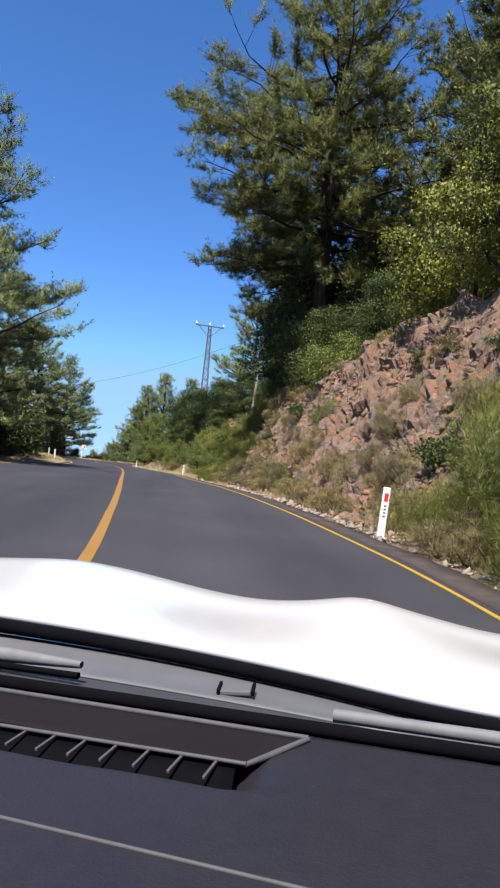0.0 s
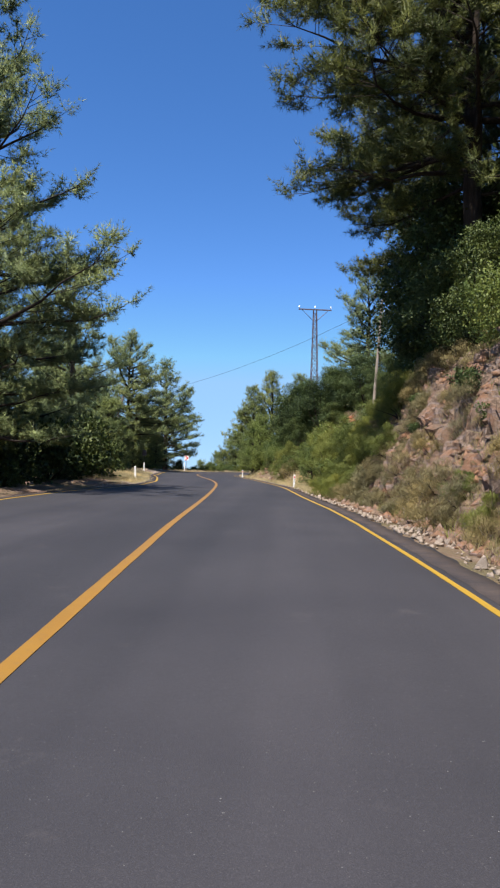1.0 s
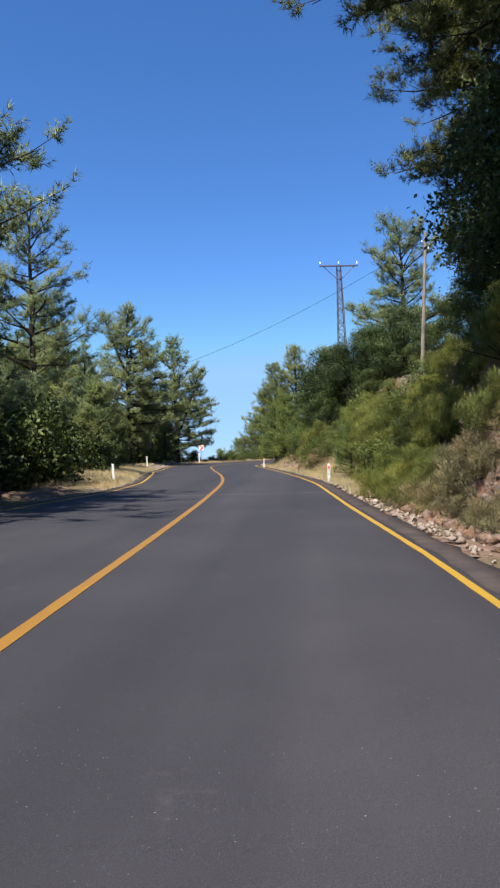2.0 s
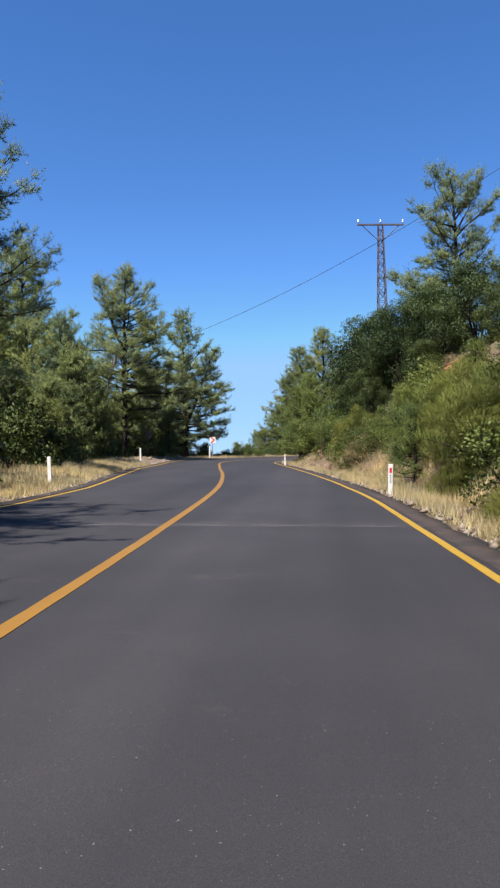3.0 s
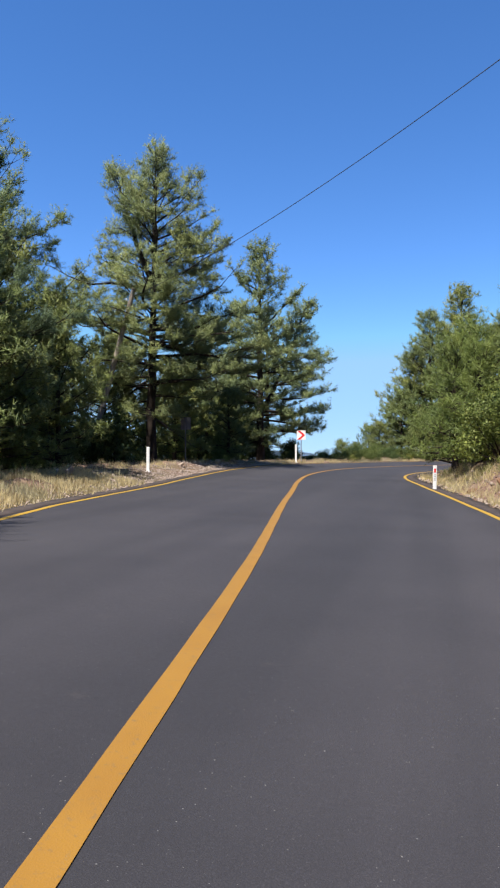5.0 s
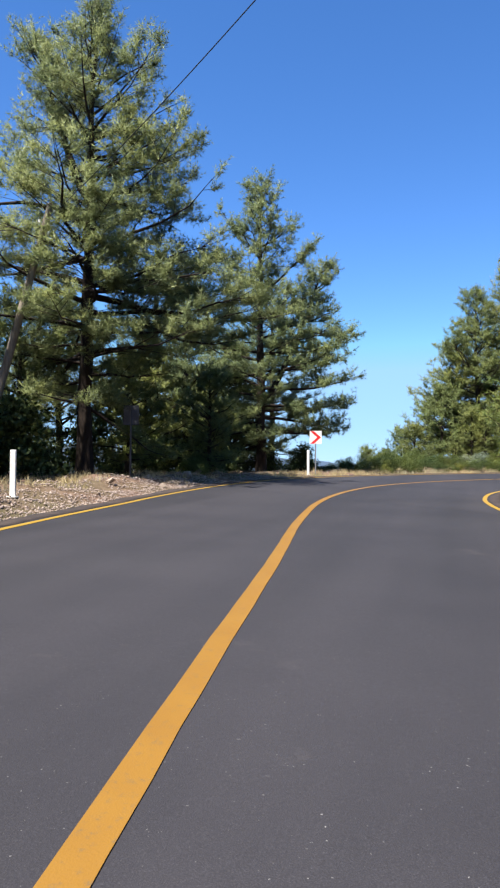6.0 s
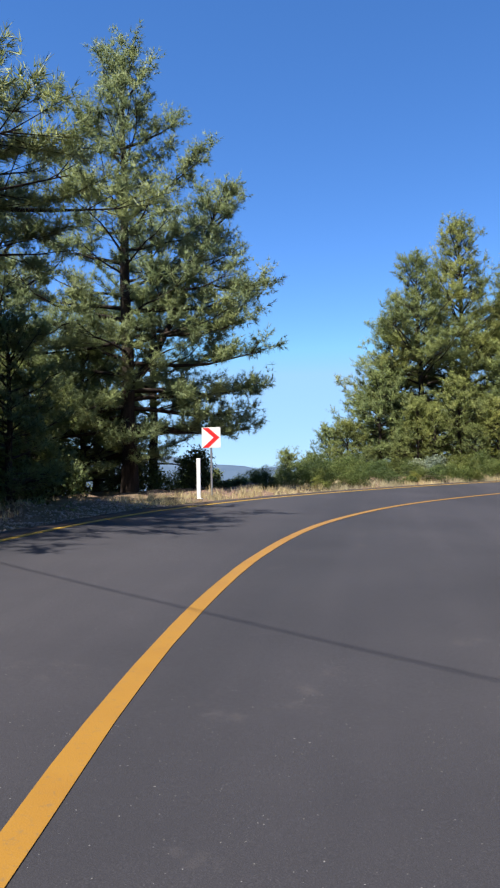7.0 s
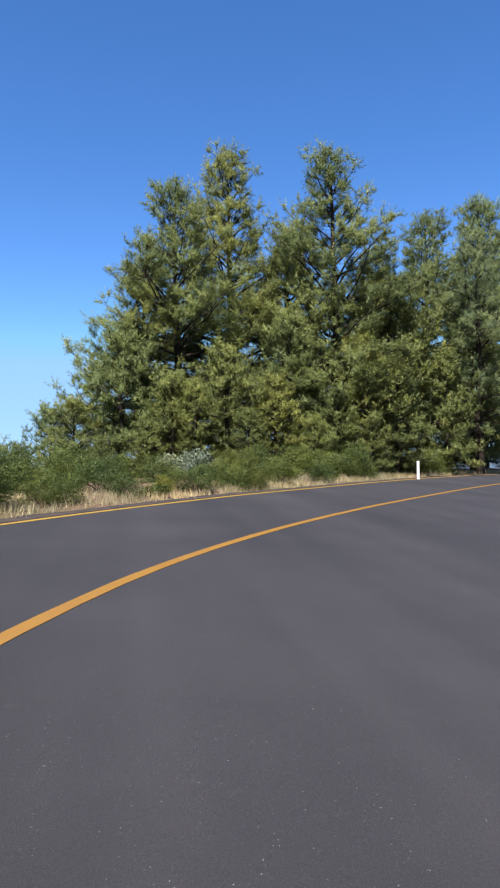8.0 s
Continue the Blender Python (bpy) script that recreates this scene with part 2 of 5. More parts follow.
BANK = np.interp(LINE[:, 1], [-20, -5, 8, 35, 48, 58, 72, 85, 100, 115, 135], [-0.05, -0.03, 0.0, 0.014, 0.034, 0.028, 0.022, 0.045, 0.06, 0.06, 0.03])
WIDE_R = np.interp(LINE[:, 1], [-20, -8, 0, 10, 16, 25, 35, 41, 50, 60, 70, 78, 90, 115], [3.6, 3.64, 3.75, 4.02, 4.08, 3.98, 4.02, 3.95, 4.15, 4.38, 4.3, 4.05, 4.0, 3.8])
WIDE_L = np.interp(LINE[:, 1], [-20, 10, 18, 24, 28, 34, 40, 50, 58, 66, 75, 85, 93, 100, 110], [4.6, 6.0, 6.2, 5.9, 5.2, 4.1, 3.8, 4.1, 4.4, 4.0, 3.95, 4.1, 3.85, 3.7, 3.5])
LZ = LZ + BANK * 1.9


def locate(x, y):
    """Nearest place on the middle line: index and the distance to its right."""
    x, y = np.atleast_1d(np.asarray(x, float)), np.atleast_1d(np.asarray(y, float))
    idx = np.empty(x.shape, int)
    for i in range(0, len(x), 4000):
        d = (x[i:i + 4000, None] - LINE[None, :, 0]) ** 2 + (y[i:i + 4000, None] - LINE[None, :, 1]) ** 2
        idx[i:i + 4000] = d.argmin(1)
    off = (x - LINE[idx, 0]) * RIGHT[idx, 0] + (y - LINE[idx, 1]) * RIGHT[idx, 1]
    far = np.hypot(x - LINE[idx, 0], y - LINE[idx, 1])
    return idx, np.where(np.abs(off) > 0.5 * far, np.sign(off) * far, off), far


def waves(x, y, size, seed):
    """Gentle unevenness made of a few crossed waves, between -1 and 1."""
    r = np.random.RandomState(seed)
    out = np.zeros_like(x)
    for k in range(7):
        a, f, ph = r.uniform(0, 6.283), (1.0 + 0.55 * k) / size, r.uniform(0, 6.283)
        out += np.sin((x * math.cos(a) + y * math.sin(a)) * f * 6.283 + ph + 0.8 * np.sin(y * f * 2.1 + k)) / (1 + 0.5 * k)
    return out / 2.6


SHOULDER = 0.55


def ground_z(x, y):
    x, y = np.atleast_1d(np.asarray(x, float)), np.atleast_1d(np.asarray(y, float))
    i, d, far = locate(x, y)
    s = LINE[i, 1]
    edge = LZ[i] - BANK[i] * np.clip(d, -6, 6)
    u = d - (WIDE_R[i] + SHOULDER)
    v = -d - (WIDE_L[i] + SHOULDER)
    # hill side: a ditch, a steep cut, then the wooded slope above it
    steep = np.interp(s, [-60, -20, -8, 2, 12, 24, 34, 44, 58, 66, 80, 100], [0.5, 0.6, 1.0, 1.8, 1.95, 1.85, 1.4, 0.95, 0.85, 0.95, 0.6, 0.45])
    foot = np.interp(s, [-60, 0, 20, 40, 55, 62, 75, 100], [1.4, 1.3, 1.45, 2.0, 1.6, 0.7, 0.9, 1.2])
    uu = np.maximum(u - foot, 0)
    reach = np.minimum(8.0, np.interp(s, [6, 13, 24, 32], [6.2, 4.7, 4.9, 6.0]) / steep)
    cut = np.where(uu < reach, uu * steep, reach * steep + (uu - reach) * 0.36)
    cut = np.where(uu > 60, reach * steep + (60 - reach) * 0.36 + (uu - 60) * 0.05, cut)
    hill = edge - 0.10 * np.clip(u / 0.5, 0, 1) + cut + np.clip(uu, 0, 1.2) * (0.35 * waves(x, y, 3.3, 3) + 0.22 * waves(x, y, 1.2, 4))
    # valley side: a low dry verge, then the ground falls away
    verge = np.interp(s, [-60, 0, 30, 45, 75, 90, 130], [3, 3.0, 3.5, 6.5, 8.5, 5.5, 12])
    vv = np.maximum(v - verge, 0)
    drop = np.where(vv < 60, vv * 0.34, 20.4 + (vv - 60) * 0.22)
    drop = np.minimum(drop, 150)
    berm = 0.28 * np.clip(v / 1.6, 0, 1) * np.interp(s, [30, 45, 75, 85], [0.3, 1, 1, 0.3])
    val = edge - 0.05 + berm - drop + np.clip(v, 0, 1.5) * (0.10 * waves(x, y, 4.0, 5) + 0.06 * waves(x, y, 1.3, 6))
    road = edge - 0.07
    return np.where(u > 0, hill, np.where(v > 0, val, road))


def gz(x, y):
    return float(ground_z(x, y)[0])


def mesh_of(name, verts, faces, mat=None, smooth=False):
    me = bpy.data.meshes.new(name)
    me.from_pydata([tuple(v) for v in verts], [], [tuple(f) for f in faces])
    if mat:
        me.materials.append(mat)
    if smooth:
        me.polygons.foreach_set("use_smooth", [True] * len(me.polygons))
    me.update()
    return me


def build_ground():
    grow = np.cumsum(0.45 * 1.16 ** np.arange(52))
    xs = np.r_[-24 - grow[::-1], np.arange(-24, 24.01, 0.40), 24 + grow]
    ys = np.r_[-28 - grow[::-1], np.arange(-28, 128.01, 0.45), 128 + grow]
    xx, yy = np.meshgrid(xs, ys, indexing="ij")
    z = ground_z(xx.ravel(), yy.ravel())
    a = np.arange(len(xs) * len(ys)).reshape(len(xs), len(ys))
    f = np.stack([a[:-1, :-1], a[1:, :-1], a[1:, 1:], a[:-1, 1:]], -1).reshape(-1, 4)
    ob = new("ground", mesh_of("ground", np.stack([xx.ravel(), yy.ravel(), z], 1), f, M["ground"], True))
    return tagged(ob, "dry stony hillside ground with pine litter and pale soil", "ground", kind="structure")


def band(name, lo, hi, lift, thick, mat, i0=0, i1=None, cols=2, ragged=0.0, smooth=True):
    """A strip along the road between two sideways distances, with thickness."""
    i1 = i1 or len(LINE)
    ii = np.arange(i0, i1)
    lo, hi = np.broadcast_to(lo, len(LINE))[ii], np.broadcast_to(hi, len(LINE))[ii]
    if ragged:
        r = np.random.RandomState(11)
        lo, hi = lo + r.uniform(-ragged, ragged, len(ii)), hi + r.uniform(-ragged, ragged, len(ii))
    verts = []
    for u in np.linspace(0, 1, cols):
        d = lo + (hi - lo) * u
        verts.append(np.stack([LINE[ii, 0] + RIGHT[ii, 0] * d, LINE[ii, 1] + RIGHT[ii, 1] * d, LZ[ii] - BANK[ii] * d + lift], 1))
    top = np.stack(verts, 1)
    low = top[:, [0, -1]].copy()
    low[:, :, 2] -= thick
    n = len(ii)
    v = np.concatenate([top.reshape(-1, 3), low.reshape(-1, 3)])
    a = np.arange(n * cols).reshape(n, cols)
    b = n * cols + np.arange(n * 2).reshape(n, 2)
    f = [np.stack([a[:-1, :-1], a[:-1, 1:], a[1:, 1:], a[1:, :-1]], -1).reshape(-1, 4),
         np.stack([a[1:, 0], b[1:, 0], b[:-1, 0], a[:-1, 0]], -1), np.stack([a[:-1, -1], b[:-1, 1], b[1:, 1], a[1:, -1]], -1)]
    return new(name, mesh_of(name, v, np.concatenate(f), mat, smooth))


build_ground()
tagged(band("road", -WIDE_L - SHOULDER, WIDE_R + SHOULDER, 0.0, 0.12, M["asphalt"], cols=14, ragged=0.07), "dark grey fresh asphalt of a two-lane mountain road", "road", kind="structure")
tagged(band("centre_line", -0.074, 0.074, 0.006, 0.005, M["paint"], cols=3, ragged=0.004, smooth=False), "solid yellow centre line painted on the asphalt", "road marking", kind="structure")
m = Mat("dusty_asphalt_edge", 0.9, 0.0, 0.25)
m.color(m.mix(m.ramp(m.noise(2.2, 5, 0.7, True), [(0.35, (0, 0, 0)), (0.7, (1, 1, 1))]), (0.040, 0.033, 0.033), (0.085, 0.062, 0.050))).bump(m.noise(120, 3, 0.7, True), 0.6, 0.006)
M["dusty"] = m.m
for side, wide in ((1, WIDE_R), (-1, -WIDE_L)):
    a, b = wide + side * 0.13, wide + side * (SHOULDER - 0.05)
    tagged(band("shoulder", np.minimum(a, b), np.maximum(a, b), 0.004, 0.003, M["dusty"], cols=3, ragged=0.03), "brown dusty edge of the asphalt outside the yellow line", "road shoulder", kind="structure")
EDGE = np.interp(LINE[:, 1], [-12, 8, 30], [0.027, 0.043, 0.06])
tagged(band("edge_line", WIDE_R - EDGE, WIDE_R + EDGE, 0.006, 0.005, M["edge_paint"], ragged=0.004, smooth=False), "solid yellow edge line on the hill side", "road marking", kind="structure")
tagged(band("edge_line", -WIDE_L - 0.06, -WIDE_L + 0.06, 0.006, 0.005, M["edge_paint"], ragged=0.004, smooth=False), "solid yellow edge line on the valley side", "road marking", kind="structure")


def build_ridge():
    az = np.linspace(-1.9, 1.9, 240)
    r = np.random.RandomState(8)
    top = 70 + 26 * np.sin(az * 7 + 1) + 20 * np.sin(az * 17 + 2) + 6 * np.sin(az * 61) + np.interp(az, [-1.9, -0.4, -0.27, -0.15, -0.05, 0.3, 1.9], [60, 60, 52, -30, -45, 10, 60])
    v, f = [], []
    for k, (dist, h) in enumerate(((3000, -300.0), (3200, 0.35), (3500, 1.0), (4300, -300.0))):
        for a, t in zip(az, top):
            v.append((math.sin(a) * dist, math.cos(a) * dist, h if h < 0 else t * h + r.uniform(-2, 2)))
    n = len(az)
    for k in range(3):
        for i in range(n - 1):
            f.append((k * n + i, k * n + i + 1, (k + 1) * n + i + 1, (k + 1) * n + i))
    tagged(new("backdrop", mesh_of("backdrop", v, f, M["ridge"], True)), "distant mountain ridge beyond the valley, blue haze put in its colour", "mountains", kind="structure")


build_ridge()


# ---- plant builders ----
def tube(path, radii, sides):
    """Vertices and faces of a tapered tube along a path."""
    path = np.asarray(path, float)
    t = np.gradient(path, axis=0)
    t /= np.linalg.norm(t, axis=1)[:, None] + 1e-9
    ref = np.where(np.abs(t[:, 2:3]) > 0.9, np.array([[1.0, 0, 0]]), np.array([[0, 0, 1.0]]))
    a = np.cross(t, ref)
    a /= np.linalg.norm(a, axis=1)[:, None] + 1e-9
    b = np.cross(t, a)
    ang = np.arange(sides) / sides * 2 * math.pi
    ring = path[:, None] + (a[:, None] * np.cos(ang)[None, :, None] + b[:, None] * np.sin(ang)[None, :, None]) * np.asarray(radii)[:, None, None]
    n = len(path)
    g = np.arange(n * sides).reshape(n, sides)
    h = np.roll(g, -1, axis=1)
    f = np.stack([g[:-1], h[:-1], h[1:], g[1:]], -1).reshape(-1, 4)
    return ring.reshape(-1, 3), f


class Soup:
    """Collects pieces of one mesh."""

    def __init__(self):
        self.v, self.f, self.n, self.normals = [], [], 0, []

    def add(self, v, f, normals=None):
        self.v.append(v)
        if normals is not None:
            self.normals.append(normals)
        self.f.append(np.asarray(f) + self.n)
        self.n += len(v)

    def mesh(self, name, mat, smooth=False):
        me = bpy.data.meshes.new(name)
        v = np.concatenate(self.v)
        me.vertices.add(len(v))
        me.vertices.foreach_set("co", v.astype(np.float32).ravel())
        loops = np.concatenate([f.ravel() for f in self.f])
        sizes = np.concatenate([np.full(len(f), f.shape[1]) for f in self.f])
        me.loops.add(len(loops))
        me.loops.foreach_set("vertex_index", loops.astype(np.int32))
        me.polygons.add(len(sizes))
        me.polygons.foreach_set("loop_start", np.r_[0, np.cumsum(sizes)[:-1]].astype(np.int32))
        me.materials.append(mat)
        if smooth or self.normals:
            me.polygons.foreach_set("use_smooth", [True] * len(sizes))
        me.update(calc_edges=True)
        me.validate()
        if self.normals and len(me.vertices) == len(v):
            me.normals_split_custom_set_from_vertices(np.concatenate(self.normals).astype(np.float32))
        return me


def unit(v):
    return v / (np.linalg.norm(v, axis=-1, keepdims=True) + 1e-9)


def blades(r, at, way, count, length, width, cone):
    """Thin needle or grass blades (one triangle each) sprouting from points along ways."""
    at, way = np.repeat(at, count, 0), np.repeat(way, count, 0)
    d = unit(way + r.normal(0, cone, at.shape))
    ln = length * r.uniform(0.65, 1.15, (len(at), 1))
    side = unit(np.cross(d, r.normal(0, 1, at.shape))) * width * 0.5
    base = at + d * ln * 0.05
    v = np.stack([base - side, base + side, at + d * ln], 1).reshape(-1, 3)
    return v, np.arange(len(v)).reshape(-1, 3)


def leaves(r, at, out, size):
    """Pointed leaves, each a bent diamond of two triangles."""
    n = len(at)
    d = unit(out * 0.6 + r.normal(0, 0.7, (n, 3)))
    side = unit(np.cross(d, unit(out + r.normal(0, 0.8, (n, 3)))))
    up = np.cross(side, d)
    ln = size * r.uniform(0.7, 1.3, (n, 1))
    v = np.stack([at, at + d * ln * 0.5 + side * ln * 0.32 + up * ln * 0.08, at + d * ln, at + d * ln * 0.5 - side * ln * 0.32 + up * ln * 0.08], 1).reshape(-1, 3)
    g = np.arange(n * 4).reshape(n, 4)
    return v, np.concatenate([g[:, [0, 1, 2]], g[:, [0, 2, 3]]])


def pine_parts(seed, height, spread, base=0.22, limbs=46, needles=7, long=0.2, shape=0.8, lean=0.0, dense=1.0, droop=0.0, side=0.0, fat=0.13, fork=None, thin=(0.0, 0.0), boughs=()):
    """Wood and needle meshes of one pine, its foot at the origin: trunk, limbs, side branches, and pads of needle tufts."""
    r = np.random.RandomState(seed)
    wood, green = Soup(), Soup()
    up = np.array([0, 0, 1.0])
    n = 12
    k = np.linspace(0, 1, n)
    px = np.cumsum(r.normal(0, 0.04 * height / n, n)) + lean * height * k**1.3
    py = np.cumsum(r.normal(0, 0.04 * height / n, n))
    trunk = np.stack([px - px[0], py - py[0], k * height - 0.3 * (k == 0)], 1)
    r0 = 0.013 * height + 0.06
    stems = [(trunk, r0 * (1 - k) ** 0.8 + 0.025 + 0.35 * r0 * np.exp(-k * 25), base, limbs, spread)]
    if fork:
        h0, out, h1, az0, count, reach = fork
        foot = np.array([np.interp(h0, k, trunk[:, c]) for c in range(3)])
        second = foot + np.stack([math.cos(az0) * out * k**0.75, math.sin(az0) * out * k**0.75, (h1 - h0) * height * k], 1) + r.normal(0, 0.05, (n, 3)) * k[:, None]
        stems.append((second, 0.55 * r0 * (1 - k) ** 0.8 + 0.02, 0.32, count, reach))
    tips, ways, outs = [], [], []
    for stem, radii, low, many, wide in stems:
        wood.add(*tube(stem, radii, 8))
        limbs_here = []
        for j in range(many):
            h = low + (1 - low) * ((j + r.uniform(0, 1)) / many) ** 0.92
            rel = (h - low) / (1 - low)
            env = (1 - rel) ** shape * min(1.0, 0.6 + 2.0 * rel)
            az = j * 2.4 + r.normal(0, 0.5)
            ln = max(0.5, wide * env * r.choice([0.55, 0.8, 0.95, 1.1, 1.2]) * r.uniform(0.85, 1.1) * (1 + side * math.cos(az)) * (1 - thin[1] * max(0.0, math.cos(az - thin[0]))))
            limbs_here.append((h, rel, az, ln, 0.10 + 0.8 * rel**1.2 + r.normal(0, 0.16) - droop * (1 - rel)))
        if stem is trunk:
            # single long boughs that stand out from the crown
            limbs_here += [(h, 0.5, az, ln, rise) for h, az, ln, rise in boughs]
        for h, rel, az, ln, tilt in limbs_here:
            foot = np.array([np.interp(h, k, stem[:, c]) for c in range(3)])
            q = np.linspace(0, 1, 6)
            hor = q * ln * math.cos(tilt)
            ver = ln * (math.sin(tilt) * q - 0.20 * q**2 * (1 - rel) + 0.17 * q**4)
            bend = az + 0.3 * r.normal() * q
            limb = foot + np.stack([np.cos(bend) * hor, np.sin(bend) * hor, ver], 1) + r.normal(0, 0.02 * ln, (6, 3)) * q[:, None]
            wood.add(*tube(limb, (0.015 * ln + 0.012) * (1 - q) + 0.010, 4))
            subs = [(0.95, 0.4 + 0.1 * ln, 0.0)]
            for c in range(int(3 + ln * 2.2)):
                f = r.uniform(0.12, 0.98)
                subs.append((f, (0.25 + 0.40 * (1 - f)) * ln * r.uniform(0.4, 0.85) + 0.25, (1 if c % 2 else -1) * r.uniform(0.6, 1.25)))
            for f, sl, ang in subs:
                p0 = np.array([np.interp(f, q, limb[:, c]) for c in range(3)])
                al = unit(np.array([np.interp(f, q, np.gradient(limb[:, c])) for c in range(3)]))
                la = unit(np.cross(al, up))
                d = unit(al * math.cos(ang) + la * math.sin(ang) + up * r.uniform(-0.18, 0.3))
                p1 = p0 + d * sl + up * 0.12 * sl * r.uniform(-0.6, 1.2)
                wood.add(*tube(np.stack([p0, p1]), [0.014, 0.006], 3))
                # tufts spread round each side branch into one soft pad
                m = max(5, int(sl * 9.0 * dense))
                at = p0 + (p1 - p0) * r.uniform(0.38, 1.05, (m, 1)) ** 0.7
                tw = unit(d * 0.4 + r.normal(0, 0.75, (m, 3)) * [1, 1, 0.5] + up * r.uniform(-0.15, 0.7, (m, 1)))
                tl = r.uniform(0.12, 0.5, (m, 1))
                hub = p0 + (p1 - p0) * 0.68 - up * 0.25
                for w in (0.1, 0.4, 0.7, 1.0):
                    c = at + (tw + up * 0.25 * w) * tl * w + r.normal(0, 0.025, (m, 3))
                    tips.append(c)
                    ways.append(unit(tw + up * 0.1))
                    outs.append(unit(unit(c - hub) + tw * 0.35))
    top = trunk[-1] + np.stack([r.normal(0, 0.12, 40), r.normal(0, 0.12, 40), r.uniform(-1.2, 0.1, 40)], 1)
    tips.append(top)
    ways.append(unit(r.normal(0, 0.6, (40, 3)) + (0, 0, 1)))
    outs.append(ways[-1])
    tips, ways, outs = np.concatenate(tips), np.concatenate(ways), np.concatenate(outs)
    v, f = blades(r, tips, ways, needles, long, long * fat, 0.6)
    nr = np.repeat(outs, needles, 0)
    green.add(v, f, np.repeat(unit(nr + r.normal(0, 0.3, nr.shape)), 3, 0))
    return wood, green


def pine(meshes, x, y, top, turn, label, group="pines by the road"):
    """Sets up a pine from a mesh pair, scaled to reach the height top."""
    wood, green, height = meshes
    z = gz(x, y)
    s = (top - z) / height
    root = new("pine_tree")
    root.matrix_basis = Matrix.LocRotScale((x, y, z - 0.1), Euler((0, 0, turn)), (s, s, s))
    for nm, me in (("trunk", wood), ("crown", green)):
        new(nm, me).parent = root
    return tagged(root, label, "tree", group)


def make_pine(name, mat, **kw):
    wood, green = pine_parts(**kw)
    return wood.mesh(name + "_wood", M["bark"], True), green.mesh(name + "_needles", M[mat]), kw["height"]


def bush_mesh(seed, rx, rz, count, size, lobes=7, mat="leaves", blade=False, stems=9, ragged=0.0):
    """Leaf and stem meshes of one shrub or leafy crown, its foot at the origin."""
    r = np.random.RandomState(seed)
    aa, rr = np.arange(lobes) * 2.4 + r.uniform(0, 0.8, lobes), (0.62 + 0.3 * ragged) * rx * np.sqrt(r.uniform(0.02, 1, lobes))
    cen = np.stack([rr * np.cos(aa), rr * np.sin(aa), rz * r.uniform(0.22, 1.4 + 0.3 * ragged, lobes)], 1)
    cen[:, :2] *= np.clip(1.45 - cen[:, 2:3] / (1.8 * rz), 0.25, 1.0)
    rad = r.uniform(0.28 - 0.1 * ragged, 0.62 - 0.14 * ragged, lobes) * min(rx, rz * 1.3) * (9.0 / lobes) ** 0.33
    which = r.choice(lobes, count, p=rad**2 / (rad**2).sum())
    d = unit(r.normal(0, 1, (count, 3)))
    lump = 1 + 0.26 * np.sin(d[:, 0] * 9 + which) * np.sin(d[:, 1] * 8 + 2 * which) + 0.2 * np.sin(d[:, 2] * 15 + d[:, 0] * 11)
    at = cen[which] + d * (rad[which] * lump * r.uniform(0.45, 1.1, count) ** 0.5)[:, None] * [1, 1, 0.85]
    at[:, 2] = np.abs(at[:, 2] + 0.02)
    green, wood = Soup(), Soup()
    if blade:
        stalk = unit(d * 0.75 + np.array([0, 0, 0.75]) + r.normal(0, 0.25, d.shape))
        v, f = blades(r, at, stalk, 4, size, size * 0.04, 0.32)
        green.add(v, f, np.repeat(np.repeat(unit(d + (0, 0, 0.5) + r.normal(0, 0.3, d.shape)), 4, 0), 3, 0))
    else:
        v, f = leaves(r, at, d, size)
        green.add(v, f, np.repeat(unit(d + (0, 0, 0.2) + r.normal(0, 0.42, d.shape)), 4, 0))
    for j in range(stems):
        e = cen[(j * 3) % lobes] + r.normal(0, 0.10 * rx, 3)
        p0 = np.array([0.0, 0.0, -0.15])
        mid = p0 * 0.4 + e * 0.6 + r.normal(0, 0.07 * rx, 3)
        v, f = tube(np.stack([p0, (p0 + mid) / 2 + (0, 0, 0.1), mid, e]), np.array([0.035, 0.028, 0.02, 0.008]) * max(1, rz * 0.7), 4)
        # every stem grows from the ring of the first one, so that the wood is one piece
        if j == 0:
            wood.add(v, f)
        else:
            wood.v.append(v[4:])
            wood.f.append(np.where(f < 4, f, f - 4 + wood.n))
            wood.n += len(v) - 4
    return wood.mesh("stem_wood", M["bark"], True), green.mesh("leaf_mass", M[mat]), None


def shrub(kind, meshes, x, y, s, turn, label, category="shrub", group="roadside shrubs", lift=0.0, sz=None):
    wood, green, _ = meshes
    root = new(kind)
    root.matrix_basis = Matrix.LocRotScale((x, y, gz(x, y) - 0.08 + lift), Euler((0, 0, turn)), (s, s, sz or s))
    for nm, me in (("stem", wood), ("foliage", green)):
        new(nm, me).parent = root
    return tagged(root, label, category, group)


def rock_mesh(seed, flat=0.7, near=0.45, far=0.8):
    """An angular block: a faceted ball cut by random planes."""
    r = np.random.RandomState(seed)
    bm = bmesh.new()
    bmesh.ops.create_icosphere(bm, subdivisions=2, radius=1.0)
    pl = [(unit(r.normal(0, 1, 3)), r.uniform(near, far)) for _ in range(12)]
    for v in bm.verts:
        c = np.array(v.co)
        for _ in range(2):
            for nrm, dist in pl:
                e = c @ nrm - dist
                if e > 0:
                    c = c - nrm * e
        c = c + r.normal(0, 0.018, 3)
        v.co = c * [1.25, 0.85, flat]
    me = bpy.data.meshes.new("rock_block")
    bm.to_mesh(me)
    bm.free()
    return me


